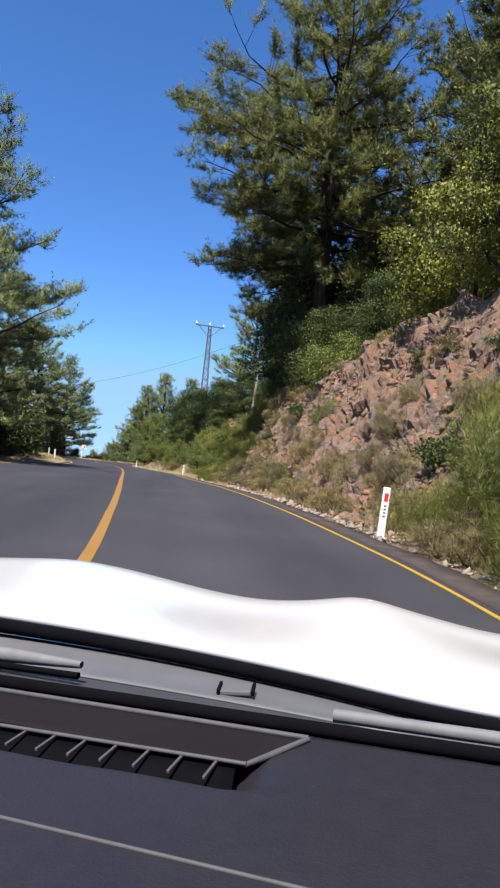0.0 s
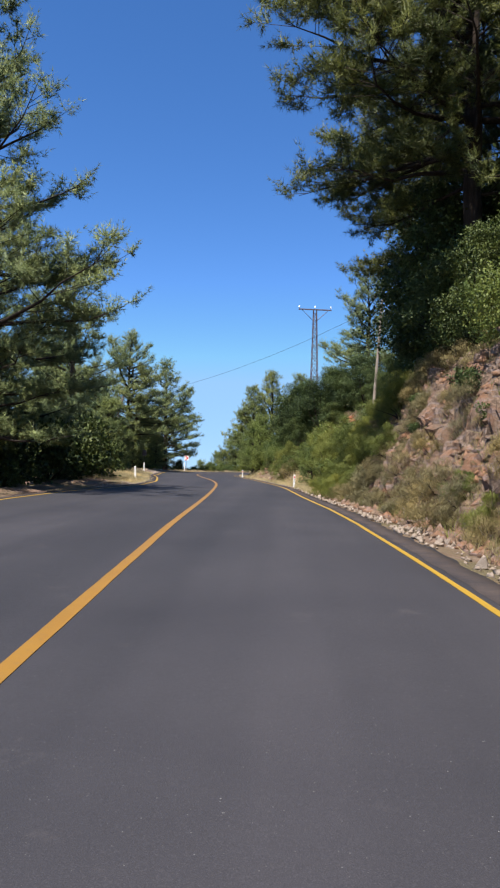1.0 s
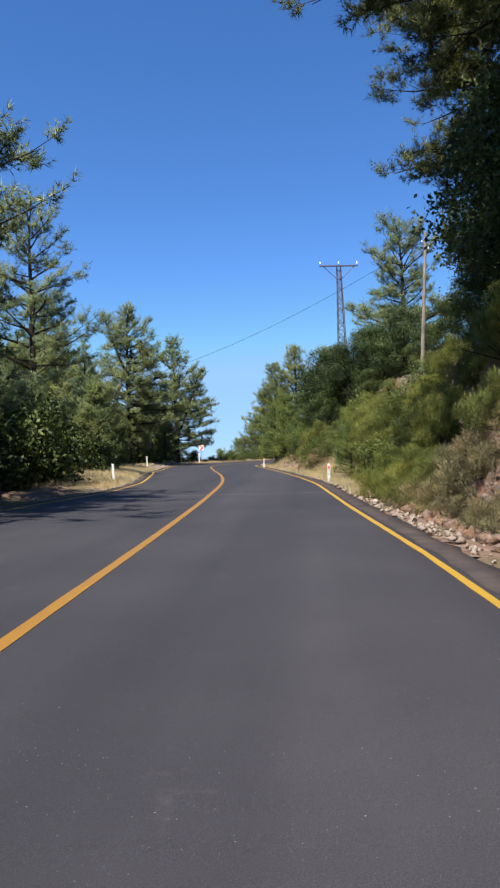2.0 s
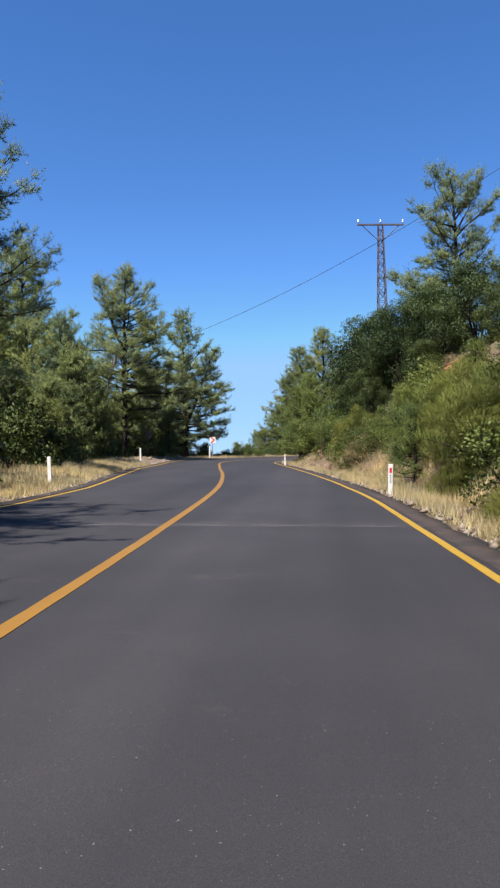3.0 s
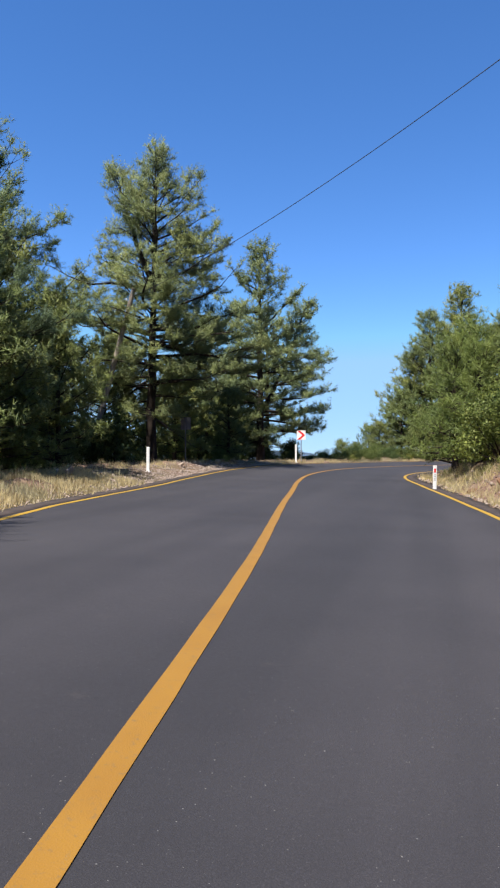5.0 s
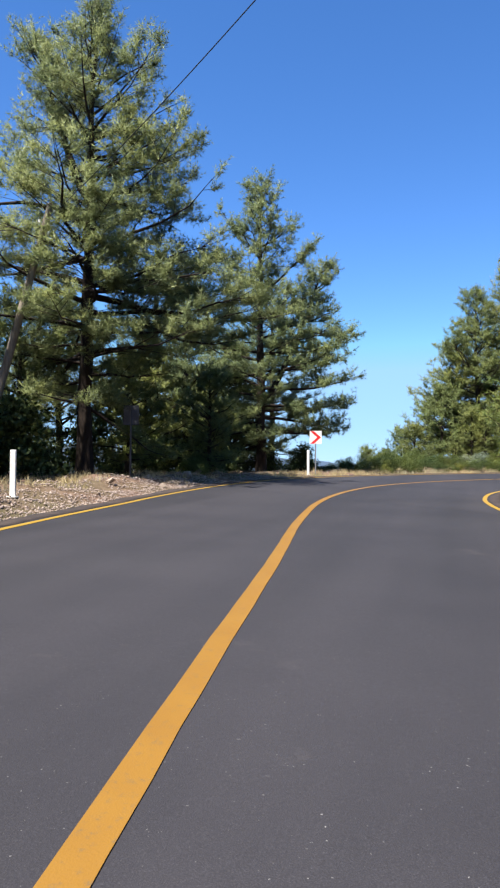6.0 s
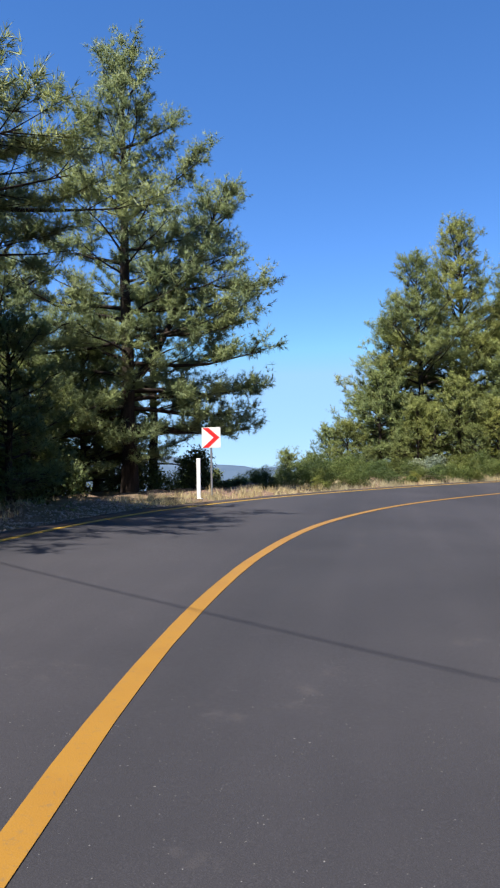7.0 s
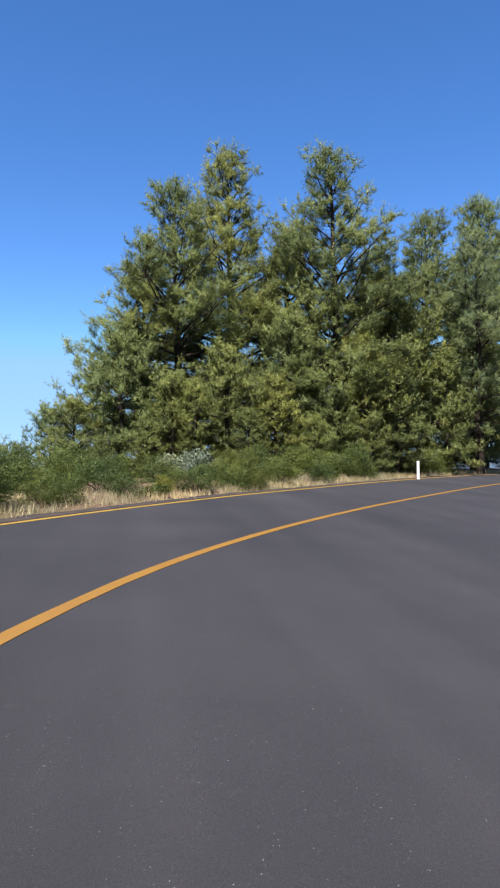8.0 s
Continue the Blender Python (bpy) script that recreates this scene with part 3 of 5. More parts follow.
def part(name, bm, material, parent, label=""):
    """Links a bmesh as one mesh object under a thing or part."""
    me = bpy.data.meshes.new(name)
    bm.to_mesh(me)
    bm.free()
    me.materials.append(material)
    ob = new(name, me)
    ob.parent = parent
    if label:
        ob["label"] = label
    return ob


def box(bm, size, at, bevel=0.0, turn=None):
    """Adds a bevelled block to a bmesh."""
    made = bmesh.ops.create_cube(bm, size=1.0)["verts"]
    m = Matrix.Translation(at) @ (turn.to_4x4() if turn else Matrix()) @ Matrix.Diagonal((*size, 1))
    bmesh.ops.transform(bm, matrix=m, verts=made)
    if bevel:
        ed = list({e for v in made for e in v.link_edges})
        bmesh.ops.bevel(bm, geom=ed, offset=bevel, segments=2, profile=0.5, affect="EDGES")
    return bm


def rod(bm, a, b, radius, sides=8, r2=None):
    """Adds a rod between two points to a bmesh."""
    a, b = Vector(a), Vector(b)
    d = b - a
    m = Matrix.Translation((a + b) / 2) @ d.to_track_quat("Z", "Y").to_matrix().to_4x4()
    bmesh.ops.create_cone(bm, cap_ends=True, segments=sides, radius1=radius, radius2=r2 if r2 is not None else radius, depth=d.length, matrix=m)
    return bm


# ---- trees and shrubs ----
rnd = random.Random(4)
P_BIG = make_pine("big_pine", "needles_half_shade", seed=1, height=20, spread=6.0, base=0.26, limbs=66, needles=8, long=0.23, shape=0.36, dense=1.2, droop=0.2, fat=0.068,
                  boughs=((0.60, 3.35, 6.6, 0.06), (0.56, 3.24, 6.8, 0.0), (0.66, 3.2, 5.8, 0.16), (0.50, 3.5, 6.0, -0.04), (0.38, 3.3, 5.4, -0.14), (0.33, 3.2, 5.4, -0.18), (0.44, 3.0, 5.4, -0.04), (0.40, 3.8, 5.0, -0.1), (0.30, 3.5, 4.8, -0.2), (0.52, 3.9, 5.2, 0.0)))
P_BACK = make_pine("wood_pine", "needles_shaded", seed=21, height=20, spread=6.4, base=0.06, limbs=66, needles=4, long=0.25, shape=0.36, dense=0.95, droop=0.2, fat=0.18)
P_OPEN = make_pine("open_pine", "needles", seed=7, height=18, spread=5.6, base=0.14, limbs=56, needles=7, long=0.22, shape=0.5, dense=1.1, fat=0.085)
P_TALL = make_pine("tall_pine", "needles", seed=2, height=18, lean=0.035, spread=6.6, base=0.16, limbs=88, needles=6, long=0.21, shape=0.66, dense=1.3, droop=0.15, fat=0.085, fork=(0.60, 2.6, 0.97, 3.0, 24, 2.6),
                   boughs=((0.40, 0.85, 8.0, -0.1), (0.46, 1.15, 7.2, -0.04), (0.36, 0.55, 6.6, -0.14), (0.52, 1.0, 6.4, 0.0), (0.62, 1.3, 5.2, 0.1), (0.70, 1.3, 4.4, 0.16), (0.66, 0.7, 3.8, 0.15), (0.58, 3.6, 6.0, 0.05), (0.48, 2.9, 6.4, 0.0), (0.44, 5.1, 4.6, 0.02), (0.50, 4.9, 4.2, 0.05), (0.32, 5.3, 5.0, -0.05), (0.38, 5.6, 5.0, 0.0), (0.42, 5.9, 5.4, 0.0)))
P_WIDE = make_pine("wide_pine", "needles", seed=3, height=15, spread=5.9, base=0.045, limbs=68, needles=7, long=0.21, shape=0.48, dense=1.25, droop=0.1, fat=0.088)
P_FORK = make_pine("forked_pine", "needles", seed=4, height=15, spread=5.4, base=0.08, limbs=66, needles=9, long=0.21, shape=0.6, droop=0.18, fat=0.085, dense=1.25, fork=(0.25, 5.2, 0.78, 1.1, 38, 3.0), thin=(-1.1, 0.5),
                   boughs=((0.24, 0.42, 4.9, 0.0), (0.20, 0.25, 4.4, -0.06), (0.30, 0.5, 4.6, 0.02), (0.36, 0.2, 4.2, 0.08), (0.42, 0.5, 4.4, 0.12), (0.16, 0.6, 4.4, -0.02)))
P_GROVE = make_pine("grove_pine", "needles_sunlit", seed=9, height=18, spread=6.8, base=0.03, limbs=96, needles=6, long=0.24, shape=0.62, dense=1.0, fat=0.09)
P_SAP = make_pine("pine_sapling", "sapling", seed=6, height=5, spread=2.1, base=0.02, limbs=40, needles=5, long=0.19, shape=0.6, dense=1.0, fat=0.10)
P_YOUNG = make_pine("young_pine", "needles_sunlit", seed=5, height=8, spread=3.4, base=0.03, limbs=48, needles=4, long=0.25, shape=0.5, dense=0.8, fat=0.14)

pine(P_WIDE, -10.8, 23, 20.0, 2.4, "tall spreading pine with olive needles beside the road")
pine(P_WIDE, -14.8, 27.5, 15.5, 2.4, "broad pine on the valley verge behind the tall one")
pine(P_WIDE, -15.8, 90.3, 12.0, 0.6, "bushy pine in the shade behind the forked pine")
pine(P_WIDE, -13.5, 33, 15.0, 1.0, "broad pine on the valley verge with a dense crown")
pine(P_OPEN, -12.8, 46, 17.5, 2.2, "pine with long upper limbs reaching towards the road")
pine(P_GROVE, -21.0, 72, 18.5, 0.2, "dense green pine among the trees of the valley side")
pine(P_TALL, -15.4, 79.6, 18.8, 0.0, "tall pine with a bare dark trunk and open top")
pine(P_FORK, -12.8, 93.2, 17.7, 0.0, "forked pine behind the bend sign, dark trunk, drooping limbs")
pine(P_OPEN, 16.0, 121.8, 17.0, 2.9, "pine with a bare dark trunk beside the road outside the bend")
pine(P_OPEN, -13.6, 98.5, 14.0, 1.9, "pine behind the forked pine with open crown")
for x, y, top, turn in ((-15.0, 63.5, 11.2, 2.0), (-18.5, 66.5, 12.0, 1.0)):
    pine(P_WIDE, x, y, top, turn, "bushy round pine at the edge of the dry verge")
# bank pines, their crown shade painted into the needles
pine(P_BIG, 9.8, 22.6, 33, 0.0, "huge pine overhanging the road from the bank, shade put in its needle colour")
pine(P_BACK, 19.5, 17, 34, 4.4, "huge pine up on the bank, shade put in its needle colour")
pine(P_BACK, 13.9, 31, 31, 2.2, "huge pine up on the bank, shade put in its needle colour")
pine(P_BIG, 12.4, 36.0, 30, 0.1, "huge pine hanging over the rock cut, shade put in its needle colour")
pine(P_BACK, 21.5, 30, 36, 1.7, "huge pine up on the bank, shade put in its needle colour")
pine(P_BACK, 26, 22, 38, 3.3, "huge pine up on the bank, shade put in its needle colour")
pine(P_BACK, 17.5, 8.5, 30, 5.3, "huge pine up on the bank, shade put in its needle colour")
pine(P_WIDE, 14.2, 88.0, 28.0, 0.7, "rounded pine standing on top of the bank")
for x, y, top, turn in ((-1.3, 119, 17.6, 0.1), (1.9, 123.2, 20.6, 2.0), (7.2, 119.8, 19.8, 1.1), (14.0, 125, 18.5, 3.0), (20.0, 129, 21.5, 5.2), (26, 134, 20, 0.6), (-3.4, 120.5, 14.0, 4.0), (4.6, 121.5, 16.5, 5.0), (10.4, 123.0, 16.0, 2.6)):
    pine(P_GROVE, x, y, top, turn, "pine of the grove outside the bend", "pines outside the bend")
for x, y, top, turn in ((-13.5, 61, 8.8, 0), (-16, 65.5, 10.5, 1), (-18, 58, 11, 2), (-20, 65, 11.5, 4), (-12.5, 55, 6.5, 5), (-16, 51, 10, 5.5), (-17.5, 73, 10, 0.7),
                        (-19, 84, 10, 2.5), (-17, 88, 9, 1.2), (-20, 95, 9, 0.4), (-4.3, 116.5, 9.5, 0.3), (-7.5, 118, 6.2, 1.3), (4.0, 117.5, 10.5, 3.7), (10.5, 121, 13, 2.9), (17, 124.5, 12, 1.1),
                        (-6.2, 115, 6.4, 3.2), (-1.0, 114.4, 7.2, 2.2), (2.6, 114.9, 7.6, 0.9), (5.6, 115.2, 7.2, 5.1), (9.2, 117.0, 8.0, 0.2), (0.5, 115.6, 9.0, 1.2), (7.5, 116.6, 9.5, 2.2), (13.5, 120.5, 9.5, 3.3), (-12.8, 85, 7.0, 0.2), (-15, 96, 9.5, 2.8), (-10.5, 121, 4.8, 2.0), (-2.0, 115.0, 7.5, 4.4), (-14, 112, 3.6, 5.0), (-3.2, 113.4, 5.6, 1.0), (-5.0, 113.0, 4.9, 2.0), (1.2, 113.6, 6.0, 3.0), (4.2, 114.0, 5.8, 4.0), (7.2, 115.0, 6.0, 5.0), (-8.4, 113.8, 4.6, 0.5), (-6.6, 112.4, 4.2, 1.6),
                        (-12.7, 58.2, 6.6, 0.4), (-13.0, 61.8, 7.4, 1.9), (-13.2, 66.0, 7.2, 2.9), (-12.3, 53.5, 5.6, 3.3), (-15.2, 82.5, 7.5, 0.9), (-13.6, 87.6, 6.6, 3.1), (-14.6, 93.6, 8.0, 1.4), (-16.5, 91.0, 8.0, 2.2), (-14.6, 95.0, 6.0, 3.5), (-18.2, 80.0, 9.0, 4.1), (-17.5, 97.5, 8.0, 5.2)):
    pine(P_YOUNG, x, y, top, turn, "young bushy pine with branches down to the ground", "young pines")

B_DARK = bush_mesh(11, 2.6, 2.6, 24000, 0.082, 52, "leaves_dark", ragged=0.85)
B_UNDER = bush_mesh(16, 2.4, 2.2, 3400, 0.22, 18, "leaves_dark", ragged=0.5)
B_LEAF = bush_mesh(12, 1.5, 1.3, 8000, 0.07, 22, "leaves", ragged=0.5)
B_GOLD = bush_mesh(13, 2.2, 2.4, 18000, 0.085, 46, "leaves_gold", ragged=1.0)
B_BROOM = bush_mesh(14, 1.3, 1.0, 7500, 0.15, 34, "broom", True, ragged=1.0)
B_LOW = bush_mesh(15, 1.1, 0.6, 2200, 0.09, 14, "leaves_dark", ragged=0.6)
B_PALE = bush_mesh(17, 1.0, 0.8, 2600, 0.08, 14, "pale_leaves", ragged=0.8)
B_DRY = bush_mesh(18, 0.8, 0.55, 2600, 0.14, 16, "dry_brush", True, ragged=1.0)

# dark evergreen oaks on the inside of the bend
for x, y, top, turn in ((4.6, 66.8, 12.4, 3.6), (3.8, 64.2, 8.4, 4.4), (4.0, 69.8, 10.0, 1.1), (5.4, 70.5, 11.5, 0.1), (8.2, 66.5, 13.8, 1.3), (5.8, 65.8, 10.6, 2.7), (4.6, 62.6, 7.6, 0.8), (4.6, 76, 9.5, 2.2), (9.2, 72, 14.3, 3.1), (7.2, 61.0, 9.5, 4.0), (11.2, 58.5, 12, 5.0), (8, 79, 12.5, 1.5), (11, 47, 11.5, 2.1), (10.8, 42, 11.5, 3.3), (6.6, 74, 11.5, 0.4), (3.3, 72.5, 7.0, 1.9), (6.3, 62.8, 12.2, 2.4), (8.6, 64.0, 13.6, 0.3), (4.4, 66.8, 10.8, 5.2), (10.5, 62, 14.5, 1.0)):
    shrub("evergreen_oak", B_DARK, x, y, (top - gz(x, y)) / 5.2, turn, "dense dark evergreen oak on the bank", "tree", "evergreen oaks")
# thicket under the huge pines
for x, y, s, turn in ((10.4, 3.4, 1.25, 0.5), (12.6, 7.5, 1.45, 1.0), (15.5, 11, 1.7, 0.2), (9.8, -1.0, 1.2, 4.0), (12.8, 0.5, 1.6, 2.0), (10.0, -6, 1.2, 3.0)):
    shrub("leafy_tree", B_GOLD, x, y, s, turn, "broad-leaved small tree, yellow-green in the sun", "tree", "leafy trees on the bank")
for x, y, s, turn in ((11.2, 13.2, 0.9, 2.0), (12.4, 17.5, 1.1, 1.0), (9.6, 18.0, 0.95, 0.2), (14.8, 22, 1.2, 3.0), (11.4, 10.2, 0.7, 5.0)):
    shrub("evergreen_oak", B_DARK, x, y, s, turn, "dense dark evergreen oak above the rock cut", "tree", "evergreen oaks")
for x, y, top, turn in ((10.2, 25.6, 16.0, 0.5), (10.4, 29.5, 15.5, 2.5), (10.9, 33.5, 14.5, 1.5), (9.2, 21.6, 12.0, 4.1), (11.6, 38.0, 13.5, 0.7), (12.5, 24, 16, 0.9), (13, 30, 17, 0.3), (14.4, 43.5, 19.5, 2.2), (13.4, 40.2, 17.0, 1.2)):
    shrub("evergreen_oak", B_DARK, x, y, (top - gz(x, y)) / 5.2, turn, "dense dark evergreen oak above the rock cut", "tree", "evergreen oaks")
for x, y, top, turn in ((15.5, 27, 20, 0.5), (17.5, 34, 22, 1.5), (15, 33, 18.5, 2.5), (19.5, 26.5, 24, 0.9), (18.5, 40, 21, 3.3), (14.8, 39, 17, 4.4)):
    shrub("evergreen_oak", B_DARK, x, y, (top - gz(x, y)) / 5.2, turn, "tall dark evergreen oak in the wood up on the bank", "tree", "evergreen oaks")
for x, y, s, turn in ((8.8, 13.6, 1.25, 1.7), (9.3, 16.2, 1.0, 0.4)):
    shrub("leafy_tree", B_LEAF, x, y, s, turn, "small green broad-leaved tree on the edge of the cut", "tree", "leafy trees on the bank")
# broom and leafy shrubs along the foot of the bank
for k in range(34):
    y = -19 + k * 0.35
    x = 5.6 + rnd.uniform(-0.4, 2.8) + 0.05 * (y + 18)
    shrub("broom_bush", B_BROOM, x, y, rnd.uniform(0.7, 1.2), rnd.uniform(0, 6), "feathery yellow-green broom bush at the foot of the bank", group="broom bushes")
for k in range(30):
    y = -17 + k * 0.72
    x = 4.7 + rnd.uniform(0.0, 1.3) + (0.03 * (y + 17))
    shrub("dry_shrub", B_DRY, x, y, rnd.uniform(0.4, 0.7), rnd.uniform(0, 6), "withered brown shrub at the foot of the bank", group="dry shrubs")
# brown and olive brush that half covers the cut
for k in range(150):
    y = rnd.choice((rnd.uniform(-4, 14), rnd.uniform(12, 32), rnd.uniform(14, 30)))
    i = int(np.argmin(np.abs(LINE[:, 1] - y)))
    low = rnd.random() ** 1.5
    x = float(LINE[i, 0] + WIDE_R[i]) + 1.6 + 3.6 * low
    if 2 < y < 12 and 0.25 < low < 0.85 and rnd.random() < 0.7:
        continue
    which, kind, words = rnd.choice(((B_DRY, "dry_shrub", "withered brown shrub on the cut bank"), (B_DRY, "dry_shrub", "withered brown shrub on the cut bank"), (B_DRY, "dry_shrub", "withered brown shrub on the cut bank") if y < 24 else (B_BROOM, "broom_bush", "small yellow-green broom bush on the cut bank"), (B_LOW, "bank_shrub", "low dark green shrub on the cut bank") if low > 0.35 else (B_DRY, "dry_shrub", "withered brown shrub on the cut bank")))
    shrub(kind, which, x, y, rnd.uniform(0.4, 0.95), rnd.uniform(0, 6), words, group="brush on the cut bank")
# tufts and small shrubs clinging to the rock cut
for k in range(46):
    y = rnd.uniform(6, 39)
    i = int(np.argmin(np.abs(LINE[:, 1] - y)))
    x = float(LINE[i, 0] + WIDE_R[i]) + rnd.uniform(1.8, 6.5)
    which, kind, words = rnd.choice(((B_DRY, "dry_shrub", "withered brown shrub clinging to the rock cut"), (B_BROOM, "broom_bush", "small yellow-green broom bush on the rock cut"), (B_DRY, "dry_shrub", "withered brown shrub clinging to the rock cut")))
    shrub(kind, which, x, y, rnd.uniform(0.35, 0.75), rnd.uniform(0, 6), words, group="shrubs on the rock cut")
for k in range(16):
    y = rnd.uniform(27, 41)
    i = int(np.argmin(np.abs(LINE[:, 1] - y)))
    x = float(LINE[i, 0] + WIDE_R[i]) + rnd.uniform(2.2, 6.5)
    which, kind, words = rnd.choice(((B_BROOM, "broom_bush", "yellow-green broom bush beside the rock cut"), (B_LEAF, "bank_shrub", "green leafy shrub beside the rock cut"), (B_DRY, "dry_shrub", "withered brown shrub beside the rock cut")))
    shrub(kind, which, x, y, rnd.uniform(0.6, 1.0), rnd.uniform(0, 6), words, group="shrubs beside the rock cut")
for k in range(26):
    y = 38 + k * 1.5
    i = int(np.argmin(np.abs(LINE[:, 1] - y)))
    e = float(LINE[i, 0] + WIDE_R[i] + SHOULDER)
    x = e + rnd.uniform(2.4, 4.8) * (1.0 if y < 56 else 0.75)
    which = rnd.choice((B_LEAF, B_BROOM, B_BROOM, B_BROOM, B_DRY) if y < 55 else (B_LEAF, B_LOW, B_DRY))
    shrub("bank_shrub", which, x, y, rnd.uniform(0.8, 1.35), rnd.uniform(0, 6), "green leafy shrub on the bank beside the road", group="bank shrubs")
for x, y, sc, which in ((2.6, 60.6, 0.7, B_BROOM), (2.9, 57.2, 0.9, B_LEAF), (3.5, 60.2, 1.1, B_BROOM), (1.3, 67.4, 0.5, B_BROOM), (3.4, 62.6, 0.9, B_LEAF)):
    shrub("bank_shrub", which, x, y, sc, 2.3 * x + y, "green leafy shrub below the oaks at the bend", group="bank shrubs")
for x, y, top in ((-0.3, 76.0, 7.8), (0.6, 78.5, 8.8), (0.5, 73.6, 7.2), (-0.2, 81.0, 7.6)):
    pine(P_SAP, x, y, top, x + y, "pale green young pine beyond the outcrop", "pine saplings")
for x, y, top in ((5.6, 42.5, 4.4), (6.8, 44.5, 6.2), (5.2, 46.8, 4.8), (7.2, 48.5, 6.2), (4.9, 50.5, 5.2), (6.3, 52.8, 6.0), (4.4, 55.5, 4.9), (5.6, 57.5, 6.0), (4.6, 44.0, 4.0), (6.0, 40.5, 4.8), (5.0, 48.6, 5.0)):
    pine(P_SAP, x, y, top, x, "pale green pine sapling on the bank", "pine saplings")
for k in range(24):
    y = rnd.uniform(38, 74)
    i = int(np.argmin(np.abs(LINE[:, 1] - y)))
    x = float(LINE[i, 0] + WIDE_R[i] + SHOULDER) + rnd.uniform(6.0, 13.0)
    shrub("bank_shrub", rnd.choice((B_LEAF, B_BROOM, B_BROOM, B_DRY, B_PALE)), x, y, rnd.uniform(0.45, 0.8), rnd.uniform(0, 6), "green shrub high on the bank", group="bank shrubs")
# undergrowth and further pines on the valley side
for k in range(26):
    x, y = -12.8 - 9 * rnd.random(), 48 + 56 * rnd.random()
    if y < 78 and x > -14.5:
        x -= 3.0
    shrub("undergrowth_shrub", rnd.choice((B_UNDER, B_UNDER, B_LEAF)), x, y, rnd.uniform(0.45, 0.75), rnd.uniform(0, 6), "shady undergrowth shrub beneath the pines", group="undergrowth")
for k in range(8):
    x, y = -25 - 7 * rnd.random(), 20 + 11 * k + rnd.uniform(-2, 2)
    pine(P_YOUNG, x, y, gz(x, y) + rnd.uniform(9, 13), rnd.uniform(0, 6), "pine lower down the valley slope", "pines on the valley slope")
for x, y, sc in ((-13.2, 95.2, 0.5), (-11.2, 95.8, 0.4), (-14.2, 90.5, 0.5), (-15.8, 92.5, 0.6), (-13.8, 87.0, 0.45), (-16.2, 86, 0.5), (-12.0, 99.5, 0.4)):
    shrub("undergrowth_shrub", B_UNDER, x, y, sc, x, "shady undergrowth shrub beneath the pines", group="undergrowth")
# shrubs on the valley side
for x, y, s in ((-9.4, 36.5, 1.5), (-10.6, 39.5, 1.7), (-10.2, 33, 1.4), (-11.4, 29.5, 1.6), (-11.2, 26, 1.4), (-12, 43, 1.6), (-11.4, 47.5, 1.2), (-13.5, 51.5, 1.3), (-12.5, 19, 1.6), (-13, 14, 1.8), (-13.5, 8, 1.8)):
    shrub("valley_shrub", B_UNDER, x, y, s * 0.62, rnd.uniform(0, 6), "dark dense shrub at the edge of the valley", group="valley shrubs")
for x, y, s in ((-10.0, 45.4, 0.6), (-10.3, 49.2, 0.55), (-10.9, 53.0, 0.5)):
    shrub("valley_shrub", B_UNDER, x, y, s, y, "dark dense shrub at the edge of the valley", group="valley shrubs")
for k in range(58):
    a = k / 57
    i = int(np.argmin(np.abs(LINE[:, 1] - (93 + 25 * a))))
    off = -(WIDE_L[i] + SHOULDER + rnd.uniform(0.7, 4.0))
    x, y = LINE[i] + RIGHT[i] * off
    shrub("verge_shrub", rnd.choice((B_LEAF, B_LOW, B_LEAF, B_LEAF, B_LOW, B_BROOM)), float(x), float(y), rnd.uniform(0.35, 0.75) * (0.75 if a < 0.3 else 1.0), rnd.uniform(0, 6), "low green shrub on the verge outside the bend", group="verge shrubs")
for x, y, s in ((-9.6, 101.0, 0.55), (-10.4, 103.2, 0.7), (-9.0, 104.6, 0.55), (-11.4, 105.5, 0.8), (-8.2, 107.5, 0.6), (-9.8, 108.8, 0.7), (-7.4, 109.6, 0.5)):
    shrub("verge_shrub", B_LEAF, x, y, s * 0.8, x, "dark green shrub at the drop beyond the verge", group="verge shrubs")
for x, y, s in ((-10.6, 97.6, 0.45), (-10.2, 99.4, 0.5), (-9.4, 100.6, 0.5), (-8.2, 102.0, 0.5), (-7.4, 103.6, 0.55), (-6.6, 104.8, 0.5), (-5.6, 105.8, 0.6), (-4.4, 106.9, 0.55), (-7.8, 105.6, 0.7), (-6.0, 107.6, 0.7)):
    shrub("verge_shrub", B_LOW if s < 0.55 else B_LEAF, x, y, s, x + y, "low green shrub on the verge outside the bend", group="verge shrubs")
for x, y, s in ((-2.6, 108.6, 0.75), (-1.6, 109.6, 0.9), (-0.6, 110.2, 0.6), (4.8, 113.2, 0.7)):
    shrub("verge_shrub", B_PALE, x, y, s, x, "pale grey-leaved shrub on the verge outside the bend", group="verge shrubs")

# ---- rock cut, rubble and grass ----
EARTH = [rock_mesh(60 + k, 0.6) for k in range(2)]
for me in EARTH:
    me.materials.append(M["red_earth"])
ROCKS = [rock_mesh(20 + k, f, 0.28, 0.62) for k, f in enumerate((0.55, 0.75, 0.5, 0.85, 0.62, 0.45))]
PALE = [rock_mesh(40 + k, f) for k, f in enumerate((0.6, 0.7, 0.5))]
for me in ROCKS:
    me.materials.append(M["rock"])
for me in PALE:
    me.materials.append(M["stone"])


